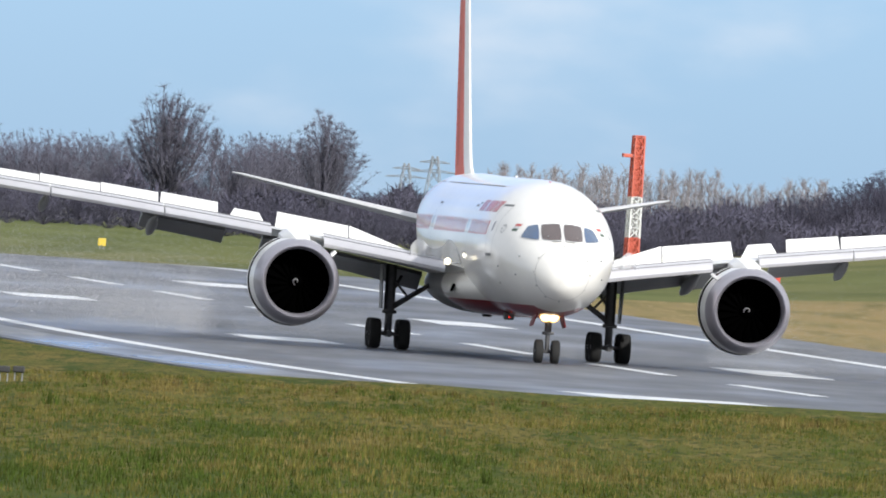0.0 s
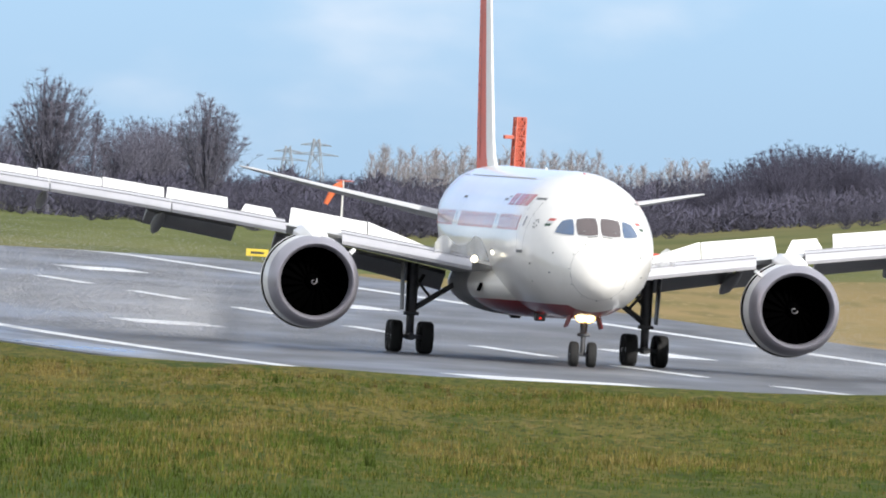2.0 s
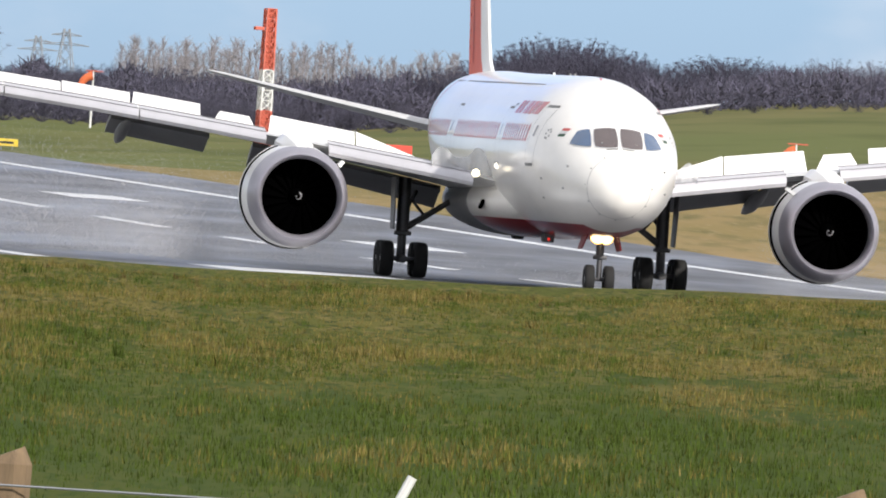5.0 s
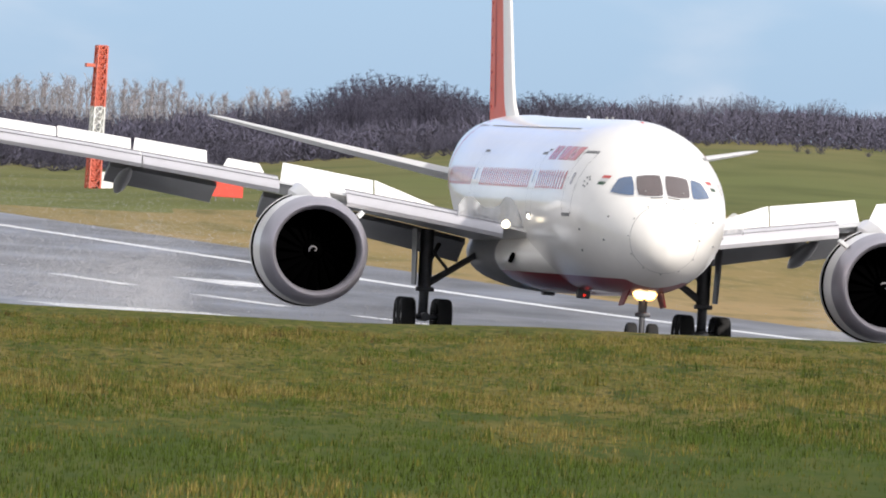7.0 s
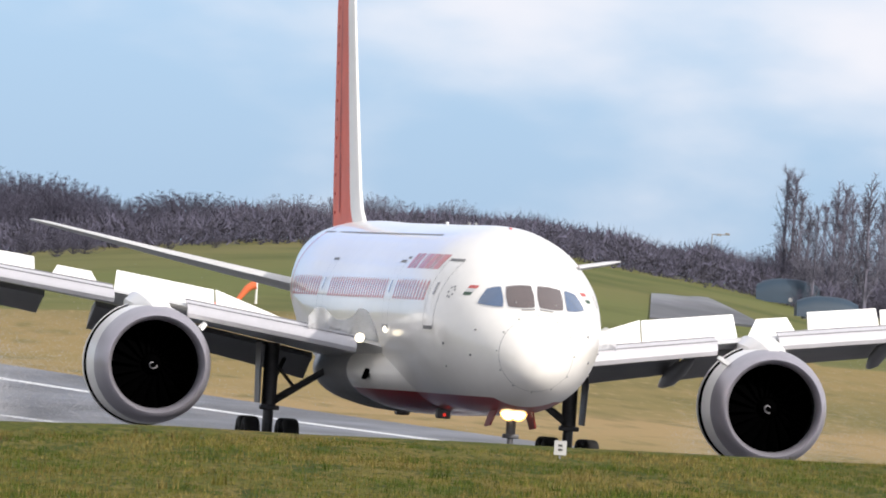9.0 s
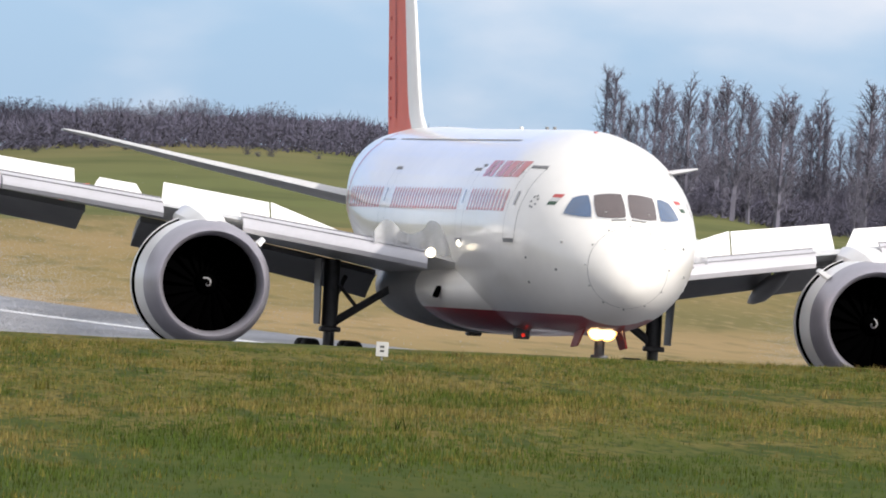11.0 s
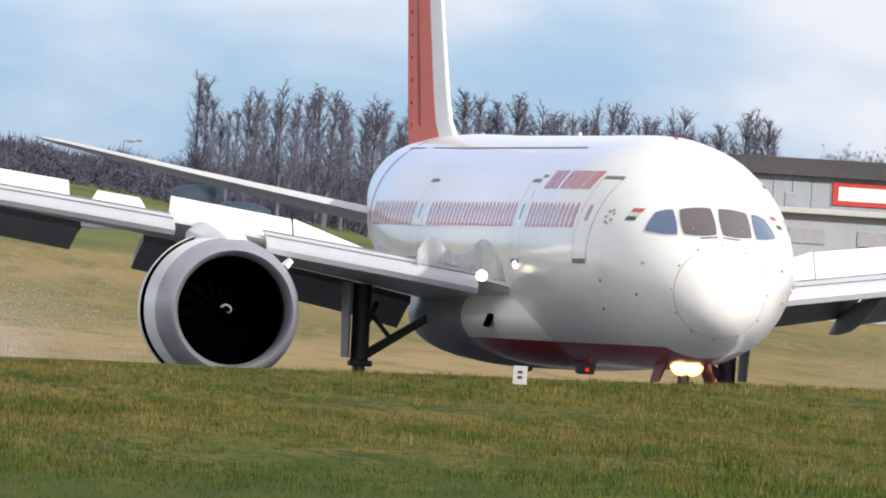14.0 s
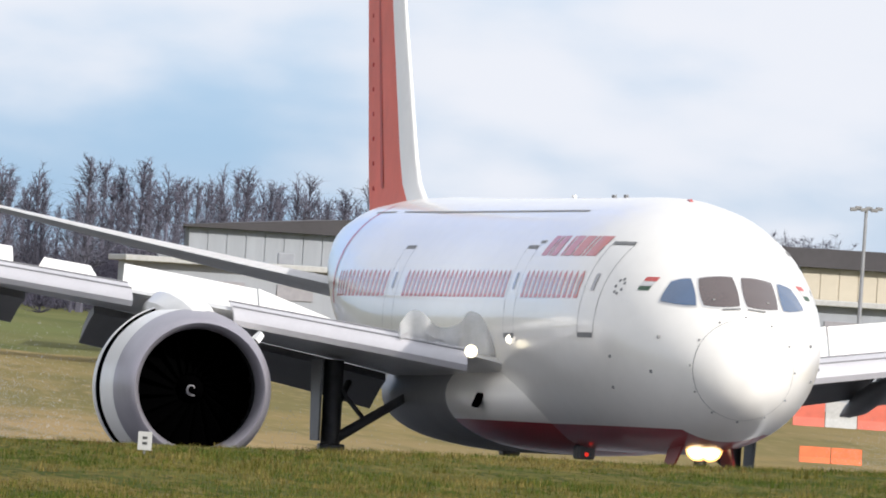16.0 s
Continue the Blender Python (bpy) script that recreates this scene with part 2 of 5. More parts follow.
GRASS = surface_mat("winter_grass", (0.086, 0.090, 0.018),
                    [(0.5, 0.45, 0.58, (0.140, 0.110, 0.031), (1, 0.05, 1)), (1.3, 0.50, 0.60, (0.044, 0.062, 0.012), (1, 0.05, 1)),
                     (0.11, 0.50, 0.62, (0.074, 0.084, 0.015), (1, 0.1, 1)), (4.0, 0.52, 0.66, (0.150, 0.120, 0.040), (1, 0.06, 1)),
                     (9.0, 0.52, 0.62, (0.034, 0.042, 0.010), (1, 0.06, 1))], 0.95, 0.7, 9.0, turn=0.0, lush=((0.043, 0.067, 0.012), 222.0, 110.0))
DRY_GRASS = surface_mat("dry_straw_grass", (0.23, 0.175, 0.075),
                        [(0.03, 0.40, 0.62, (0.155, 0.135, 0.055), (1, 0.2, 1)), (0.012, 0.45, 0.6, (0.29, 0.21, 0.105), (0.6, 0.4, 1)),
                         (0.4, 0.5, 0.75, (0.13, 0.115, 0.048), (1, 0.08, 1)), (1.5, 0.55, 0.7, (0.26, 0.20, 0.10), (1, 0.05, 1))], 0.9, 0.5, 4.0)
FIELD_GRASS = surface_mat("pasture_grass", (0.122, 0.136, 0.050),
                          [(0.01, 0.42, 0.62, (0.155, 0.140, 0.060), (1, 0.3, 1)), (0.08, 0.45, 0.7, (0.085, 0.100, 0.036), (1, 0.3, 1))], 0.9, 0.4, 3.0)
ASPHALT = surface_mat("damp_asphalt", (0.075, 0.078, 0.088),
                      [(0.06, 0.42, 0.62, (0.05, 0.052, 0.06), (1, 0.06, 1)), (0.5, 0.45, 0.7, (0.10, 0.10, 0.108), (1, 0.05, 1)),
                       (5.0, 0.5, 0.8, (0.06, 0.06, 0.066), (1, 1, 1))], 0.52, 0.25, 30.0, wet=0.14)
WET = surface_mat("wet_concrete", (0.13, 0.135, 0.145),
                  [(0.15, 0.42, 0.6, (0.07, 0.075, 0.085), (1, 0.08, 1)), (1.0, 0.5, 0.7, (0.19, 0.19, 0.195), (1, 0.08, 1))], 0.42, 0.12, 20.0, wet=0.18)
MARK = material("worn_white_marking", (0.74, 0.75, 0.76), 0.5, vary=0.35, scale=0.8, stretch=(1, 0.2, 1))


# ---- small makers ----
def part(name, bm, mat, parent=None, label="", smooth=False):
    """Links a bmesh as one mesh object, under a thing if given."""
    bmesh.ops.recalc_face_normals(bm, faces=bm.faces)
    me = bpy.data.meshes.new(name)
    bm.to_mesh(me)
    bm.free()
    for m in (mat if isinstance(mat, (list, tuple)) else [mat]):
        me.materials.append(m)
    if smooth:
        for f in me.polygons:
            f.use_smooth = True
        me.set_sharp_from_angle(angle=radians(40))
    ob = new(name, me)
    if parent:
        ob.parent = parent
    return tagged(ob, label) if label else ob


def raw(name, verts, faces, mat, parent=None, label="", smooth=False):
    me = bpy.data.meshes.new(name)
    me.from_pydata(verts, [], faces)
    me.materials.append(mat)
    if smooth:
        me.polygons.foreach_set("use_smooth", [True] * len(me.polygons))
    me.update()
    ob = new(name, me)
    if parent:
        ob.parent = parent
    return tagged(ob, label) if label else ob


def loft(bm, rings, close=True, caps=True):
    """Skins a row of rings of equally many points; returns the rings of vertices."""
    vs = [[bm.verts.new(p) for p in r] for r in rings]
    n = len(vs[0])
    for a, b in zip(vs, vs[1:]):
        for i in range(n if close else n - 1):
            j = (i + 1) % n
            bm.faces.new((a[i], a[j], b[j], b[i]))
    if caps and close:
        bm.faces.new(vs[0][::-1])
        bm.faces.new(vs[-1])
    return vs


def rod(bm, a, b, r, r2=None, n=10):
    a, b = Vector(a), Vector(b)
    q = (b - a).to_track_quat("Z", "Y")
    rings = []
    for c, rr in ((a, r), (b, r if r2 is None else r2)):
        rings.append([c + q @ Vector((math.cos(6.2832 * i / n) * rr, math.sin(6.2832 * i / n) * rr, 0)) for i in range(n)])
    loft(bm, rings)


def box(bm, c, size, bevel=0.0, turn=None):
    m = Matrix.Translation(c) @ (turn or Matrix()) @ Matrix.Diagonal((*size, 1))
    made = bmesh.ops.create_cube(bm, size=1, matrix=m)
    if bevel:
        edges = list({e for v in made["verts"] for e in v.link_edges})
        bmesh.ops.bevel(bm, geom=edges, offset=bevel, segments=2, affect="EDGES", profile=0.5)


def spun(bm, profile, n=48, centre=(0, 0, 0), close=False):
    """Turns a profile of (aft, radius) round an axis that runs aft."""
    rings = [[(centre[0] + r * math.cos(6.2832 * i / n), centre[1] + a, centre[2] + r * math.sin(6.2832 * i / n)) for i in range(n)] for a, r in profile]
    loft(bm, rings, caps=False)


def thing(name, label, category, at=(0, 0, 0), turn=0.0, group="", kind=""):
    ob = new(name)
    ob.empty_display_size = 0.2
    ob.matrix_basis = pose(*at, 0, 0, turn)
    return tagged(ob, label, category, group, kind)


def smoothstep(a, b, x):
    t = min(1.0, max(0.0, (x - a) / (b - a)))
    return t * t * (3 - 2 * t)


# ---- the ground ----
HEAD = Vector((math.sin(AXIS), -math.cos(AXIS)))     # the way the aeroplane rolls
SIDE = Vector((math.cos(AXIS), math.sin(AXIS)))      # to the aeroplane's left


def runway_z(s):
    """Height of the runway: it sags gently between two rises, with a crest far off."""
    if s < -450:
        u = -(s + 450)
        return 1.73 + 0.0045 * u * math.exp(-u / 60) - 0.5 * smoothstep(0, 200, u)
    if s < -100:
        return 0.157 - 0.0045 * (s + 100)
    if s > 650:
        return 2.83 + 0.6 * (1 - math.exp(-(s - 650) * 0.0122 / 0.6))
    return 1.15e-5 * (s - 120) ** 2 - 0.4


def along(x, y):
    q = Vector((x, y - FAR))
    return q @ HEAD, q @ SIDE


def on_runway(s, lat, z=0.0):
    p = Vector((0, FAR)) + s * HEAD + lat * SIDE
    return (p.x, p.y, runway_z(s) + z)


def ground_z(x, y):
    s, lat = along(x, y)
    z = runway_z(s) - 0.06
    # the bank of rough grass between the onlooker and the runway
    bank = 3.04 + 0.0225 * max(0.0, x + 4) + 0.10 * noise.noise((x * 0.05, y * 0.013, 1.0)) + 0.035 * noise.noise((x * 0.35, y * 0.06, 4.0))
    bank -= 0.11 * smoothstep(-2.5, 0.0, x) * (1 - smoothstep(5.0, 8.0, x)) + 0.08 * smoothstep(-5.5, -7.8, x)
    w = (1 - smoothstep(318, 470, y)) * smoothstep(-29, -35, lat)
    z = z * (1 - w) + bank * w
    # fields that rise beyond the runway, and the round hill
    away = math.degrees(math.atan2(x, max(y, 1.0)))
    far = smoothstep(1250, 2000, y) * max(smoothstep(33, 72, lat), smoothstep(1560, 1800, y))
    hill = smoothstep(0.05, 1.9, away) ** 0.8 * (1 - smoothstep(2.1, 2.8, away))
    top = 3.7 + 6.0 * hill + 2.8 * smoothstep(2.2, 2.65, away) * (1 - 0.4 * smoothstep(2.95, 3.2, away))
    return z * (1 - far) + top * far


def spread(stops):
    out = []
    for a, b, step in stops:
        n = max(1, round((b - a) / step))
        out += [a + (b - a) * i / n for i in range(n)]
    return out + [stops[-1][1]]


def build_ground():
    xs = spread([(-4200, -600, 400), (-600, -120, 40), (-120, -40, 8), (-40, 60, 1.0), (60, 220, 6), (220, 700, 40), (700, 4200, 400)])
    ys = spread([(-900, 0, 100), (0, 90, 15), (90, 480, 3), (480, 1300, 14), (1300, 2300, 25), (2300, 4700, 200)])
    verts = [(x, y, ground_z(x, y)) for y in ys for x in xs]
    n = len(xs)
    faces = [(j * n + i, j * n + i + 1, (j + 1) * n + i + 1, (j + 1) * n + i) for j in range(len(ys) - 1) for i in range(n - 1)]
    ob = raw("ground", verts, faces, GRASS, smooth=True)
    ob.data.materials.append(DRY_GRASS)
    ob.data.materials.append(FIELD_GRASS)
    kinds = []
    for j in range(len(ys) - 1):
        for i in range(n - 1):
            s, lat = along(xs[i], ys[j])
            edge = 1440 + 40 * math.sin(xs[i] * 0.03)
            kinds.append(0 if lat < -5 and ys[j] < 1350 else (1 if ys[j] < edge else 2))
    ob.data.polygons.foreach_set("material_index", kinds)
    tagged(ob, "rough winter grass fields beside the runway", "ground", kind="structure")


def strip(name, s0, s1, l0, l1, z, mat, parent=None, step=10.0, cols=1, thick=0.05):
    """A slab of the runway's surface."""
    ss = spread([(s0, s1, min(step, max(1.0, s1 - s0)))])
    ls = [l0 + (l1 - l0) * i / cols for i in range(cols + 1)]
    verts = [on_runway(s, l, z) for s in ss for l in ls]
    n = len(ls)
    faces = [(j * n + i, j * n + i + 1, (j + 1) * n + i + 1, (j + 1) * n + i) for j in range(len(ss) - 1) for i in range(n - 1)]
    k = len(verts)
    rim = [i for i in range(n)] + [j * n + n - 1 for j in range(1, len(ss))] + [(len(ss) - 1) * n + i for i in range(n - 2, -1, -1)] + [j * n for j in range(len(ss) - 2, 0, -1)]
    verts += [(verts[i][0], verts[i][1], verts[i][2] - thick) for i in rim]
    for i in range(len(rim)):
        j = (i + 1) % len(rim)
        faces.append((rim[i], rim[j], k + j, k + i))
    return raw(name, verts, faces, mat, parent)


MIDDLE = 2.0       # the centre line, as seen from the aeroplane's track


def build_runway():
    run = tagged(strip("runway", -1700, 620, MIDDLE - 29, MIDDLE + 31, 0.0, ASPHALT, cols=4, thick=0.3), "damp dark grey asphalt runway with worn white paint", "runway", kind="structure")
    strip("wet_shoulder", -1650, 600, MIDDLE - 28.2, MIDDLE - 24.6, 0.006, WET, run)
    for l in (-22.5, 22.5):
        strip("edge_line", -1650, 600, MIDDLE + l - 0.5, MIDDLE + l + 0.5, 0.008, MARK, run)
    for s in range(-1638, 600, 60):
        strip("centre_line_dash", s, s + 32, MIDDLE + 0.9, MIDDLE + 1.7, 0.008, MARK, run)
    # touchdown bars in pairs, then the broad aiming bars
    for s0, s1, l0, l1 in ((-340, -318, 8.6, 12.4), (-190, -170, 8.6, 12.4), (-40, -17, 8.6, 11.8), (140, 195, 8.6, 15.6),
                           (-340, -320, -12.2, -8.2), (-192, -175, -12.2, -8.2), (-50, -34, -12.2, -8.2), (140, 195, -15.6, -8.6)):
        strip("touchdown_bar", s0, s1, MIDDLE + l0, MIDDLE + l1, 0.008, MARK, run)


build_ground()
build_runway()


# ---- the aeroplane: x to its left, y aft of the nose, z up from its wheels ----
BODY = [  # aft, top, bottom, half width
    (0.0, 3.78, 3.70, 0.03), (0.12, 4.22, 3.30, 0.42), (0.35, 4.58, 3.05, 0.74), (0.7, 4.93, 2.82, 1.05), (1.2, 5.28, 2.62, 1.38),
    (1.8, 5.64, 2.45, 1.67), (2.5, 6.04, 2.31, 1.94), (3.3, 6.45, 2.18, 2.19), (4.2, 6.86, 2.08, 2.41), (5.2, 7.21, 2.00, 2.58),
    (6.5, 7.51, 1.94, 2.74), (8.0, 7.72, 1.91, 2.84), (10.0, 7.85, 1.90, 2.89), (12.0, 7.88, 1.90, 2.89), (20.0, 7.88, 1.90, 2.89),
    (34.0, 7.90, 1.90, 2.89), (37.0, 7.93, 2.12, 2.89), (40.0, 7.95, 2.62, 2.82), (44.0, 7.92, 3.50, 2.50), (48.0, 7.80, 4.45, 1.92),
    (52.0, 7.55, 5.36, 1.20), (55.0, 7.20, 6.02, 0.56), (56.5, 6.95, 6.35, 0.22)]


def body_at(a):
    a = min(max(a, 0.0), 56.5)
    k = 0
    while BODY[k + 1][0] < a:
        k += 1
    p, q = BODY[k], BODY[k + 1]
    f = (a - p[0]) / (q[0] - p[0])
    t, b, w = (p[i] + (q[i] - p[i]) * f for i in (1, 2, 3))
    return t, b, w


def side_point(a, z, side, out=0.0):
    """A point of the skin at a station and a height; out: metres proud of it."""
    t, b, w = body_at(a)
    c, h = (t + b) / 2, (t - b) / 2
    v = max(-0.999, min(0.999, (z - c) / h))
    x = w * math.sqrt(1 - v * v)
    nx, nz = x / (w * w), (z - c) / (h * h)
    k = out / math.hypot(nx, nz)
    return Vector((side * (x + nx * k), a, z + nz * k))


def front_point(x, z, out=0.0):
    """A point of the nose's skin, by its place seen from ahead."""
    lo, hi = 0.0, 12.0
    for _ in range(40):
        a = (lo + hi) / 2
        t, b, w = body_at(a)
        c, h = (t + b) / 2, (t - b) / 2
        if (x / w) ** 2 + ((z - c) / h) ** 2 > 1:
            lo = a
        else:
            hi = a
    return Vector((x, hi - out * 0.8, z + out * 0.6 * (1 if z > 4.5 else -0.3)))


def smooth_path(pts, n=5):
    """Catmull-Rom through the rows."""
    out = []
    for i in range(len(pts) - 1):
        p0, p1, p2, p3 = pts[max(i - 1, 0)], pts[i], pts[i + 1], pts[min(i + 2, len(pts) - 1)]
        for k in range(n):
            t = k / n
            out.append(tuple(0.5 * (2 * b + (c - a) * t + (2 * a - 5 * b + 4 * c - d) * t * t + (3 * b - a - 3 * c + d) * t ** 3) for a, b, c, d in zip(p0, p1, p2, p3)))
    return out + [tuple(pts[-1])]


def fuselage(plane):
    bm = bmesh.new()
    rings = []
    for a, t, b, w in BODY:
        c, h = (t + b) / 2, (t - b) / 2
        rings.append([(w * math.cos(6.28319 * i / 64), a, c + h * math.sin(6.28319 * i / 64)) for i in range(64)])
    loft(bm, rings)
    body = part("fuselage", bm, WHITE_BODY, plane, "gloss white fuselage with a red belly", smooth=True)
    # the fairing where the wings pass under the body
    stations = ((15.5, 0.02), (16.5, 0.35), (18.0, 0.72), (20.5, 0.95), (22.0, 0.98), (24, 1), (29, 1), (32, 0.85), (34.5, 0.45), (36.5, 0.05))
    # rear half in grey paint, with the wing's shade put into its tone
    for name, rows, mat, label in (("wing_fairing", stations[:5], WHITE_BODY, "white front of the belly fairing"), ("aft_fairing", stations[4:], FLAP_GREY, "grey rear of the belly fairing, toned for the wing's shade")):
        bm = bmesh.new()
        rings = []
        for a, f in rows:
            turn = [6.28319 * i / 40 for i in range(40)]
            rings.append([(math.copysign(abs(math.cos(t)) ** 0.75, math.cos(t)) * (2.0 + 1.25 * f), a, 3.05 + math.sin(t) * (0.75 + 0.52 * f)) for t in turn])
        loft(bm, rings)
        part(name, bm, mat, plane, label, smooth=True)
    return body


def blade(bm, rows, thick, n=9):
    """A lifting surface: rows of (x, y of its leading edge, z, chord, twist z at its trailing edge)."""
    rings = []
    for x, a, z, chord, drop in rows:
        up, low = [], []
        for i in range(n + 1):
            f = 0.5 - 0.5 * math.cos(math.pi * i / n)
            t = thick * chord * 2.6 * (0.2969 * math.sqrt(f) - 0.126 * f - 0.3516 * f * f + 0.2843 * f ** 3 - 0.1036 * f ** 4) * 0.96
            zz = z - drop * f
            up.append((x, a + chord * f, zz + t))
            low.append((x, a + chord * f, zz - t * 0.8))
        rings.append(up + low[-2:0:-1])
    loft(bm, rings)


WING = [  # x, y of the leading edge, z, chord
    (1.6, 16.6, 3.55, 14.0), (3.2, 17.9, 3.92, 12.6), (5.0, 19.1, 4.18, 11.0), (7.5, 20.8, 4.52, 9.3), (9.9, 22.5, 4.85, 7.9), (13.0, 24.7, 5.24, 6.7),
    (17.0, 27.5, 5.72, 5.7), (22.4, 31.3, 6.28, 4.5), (26.0, 34.0, 6.8, 3.6), (28.6, 36.6, 7.25, 2.2), (30.0, 38.8, 7.55, 0.7)]


def wing_at(x):
    k = 0
    while k < len(WING) - 2 and WING[k + 1][0] < x:
        k += 1
    p, q = WING[k], WING[k + 1]
    f = (x - p[0]) / (q[0] - p[0])
    return tuple(p[i] + (q[i] - p[i]) * f for i in (1, 2, 3))


def slab(bm, corners, thick):
    """A flat panel from four corners, with thickness along its normal."""
    c = [Vector(p) for p in corners]
    nrm = (c[1] - c[0]).cross(c[3] - c[0]).normalized() * thick
    lo, hi = [bm.verts.new(p) for p in c], [bm.verts.new(p + nrm) for p in c]
    bm.faces.new(lo[::-1])
    bm.faces.new(hi)
    for i in range(4):
        j = (i + 1) % 4
        bm.faces.new((lo[i], lo[j], hi[j], hi[i]))


def curved_panel(bm, xs, section, side):
    """Sweeps a section, a function of x that gives (y, z) points, along the wing."""
    loft(bm, [[(side * x, a, z) for a, z in section(x)] for x in xs])


def wings(plane):
    for side in (-1, 1):
        bm = bmesh.new()
        blade(bm, [(side * x, a, z, c, 0.035 * c) for x, a, z, c in WING], 0.088)
        wing = part("wing", bm, WING_GREY, plane, "light grey swept wing", smooth=True)
        # slats run down and forward
        for x0, x1 in ((3.5, 8.55), (10.75, 15.2), (15.25, 20.0), (20.05, 25.5)):
            def sec(x):
                a, z, c = wing_at(x)
                h = 0.20 + 0.012 * c
                return [(a - 0.46, z - 0.95 * h - 0.06), (a - 0.55, z - 0.70 * h), (a - 0.50, z - 0.10), (a - 0.26, z + 0.08), (a + 0.25, z + 0.20),
                        (a + 0.50, z + 0.22), (a + 0.25, z + 0.15), (a - 0.16, z + 0.0), (a - 0.34, z - 0.16), (a - 0.36, z - 0.9 * h - 0.04)]
            bm = bmesh.new()
            curved_panel(bm, [x0 + (x1 - x0) * i / 6 for i in range(7)], sec, side)
            # grey rods draw the shadow line of the slat gap
            gap_rods = bmesh.new()
            for i in range(6):
                ends = []
                for j in (i, i + 1):
                    x = x0 + (x1 - x0) * j / 6
                    a, z, ch = wing_at(x)
                    ends.append((side * x, a + 0.42, z + 0.225))
                rod(gap_rods, ends[0], ends[1], 0.028, n=5)
                rod(gap_rods, *(Vector(e) - Vector((0, 0.66, 0.125)) for e in ends), 0.020, n=5)
            part("slat_gap_line", gap_rods, FLAP_GREY, wing, "grey line drawn for the shade in the slat gap")
            part("slat", bm, SLAT, wing, "bright slat run out ahead of the wing", smooth=True)
        # lift dumpers stand up behind
        for x0, x1, cut, h in ((4.3, 6.9, 0.0, 0.86), (6.95, 10.15, 0.12, 0.84), (10.5, 12.2, 0.32, 0.62), (12.6, 15.1, 0.1, 0.76), (15.15, 17.6, 0.0, 0.70), (17.65, 20.2, 0.0, 0.64), (20.25, 22.8, 0.0, 0.56)):
            bm = bmesh.new()
            pts = []
            for x, up in ((x0, 0), (x1, 0), (x1 - cut, 1), (x0 + (cut if h < 0.63 and h > 0.6 else 0), 1)):
                a, z, c = wing_at(x)
                f, tall = 0.70, h * (0.25 if x < 4.4 else 1.0)
                pts.append((side * x, a + f * c + up * 0.75 * tall, z - 0.035 * c * f + 0.028 * c + up * 0.9 * tall))
            slab(bm, pts if side > 0 else pts[::-1], 0.05)
            part("spoiler", bm, WHITE, wing, "raised white spoiler panel")
        # flaps hang behind and below
        for x0, x1, drop in ((3.4, 8.6, 0.72), (8.75, 10.5, 0.95), (12.1, 15.7, 0.80)):
            def sec(x, drop=drop):
                a, z, c = wing_at(x)
                e, low = a + 0.93 * c, z - 0.04 * c
                k = drop * (0.55 + 0.05 * c)
                return [(e, low + 0.02), (e + 0.7, low - 0.16 * k), (e + 1.5, low - 0.55 * k), (e + 2.0, low - k), (e + 1.35, low - 0.72 * k), (e + 0.5, low - 0.36 * k), (e - 0.1, low - 0.16)]
            bm = bmesh.new()
            curved_panel(bm, [x0 + (x1 - x0) * i / 6 for i in range(7)], sec, side)
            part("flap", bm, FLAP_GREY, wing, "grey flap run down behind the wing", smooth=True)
        for x, size in ((8.4, 1.1), (15.3, 1.0), (20.0, 0.85)):
            a, z, c = wing_at(x)
            bm = bmesh.new()
            rings = []
            for f, w, h in ((0.0, 0.04, 0.04), (0.15, 0.16, 0.2), (0.4, 0.24, 0.42), (0.65, 0.22, 0.45), (0.85, 0.13, 0.28), (1.0, 0.02, 0.05)):
                aa, zz = a + c * (0.45 + 0.8 * f * size), z - 0.05 * c - 0.05 - 0.85 * size * f * f
                rings.append([(side * x + w * size * math.cos(6.2832 * i / 12), aa, zz - h * size * 0.5 + h * size * 0.6 * math.sin(6.2832 * i / 12)) for i in range(12)])
            loft(bm, rings)
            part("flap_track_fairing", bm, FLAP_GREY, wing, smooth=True)


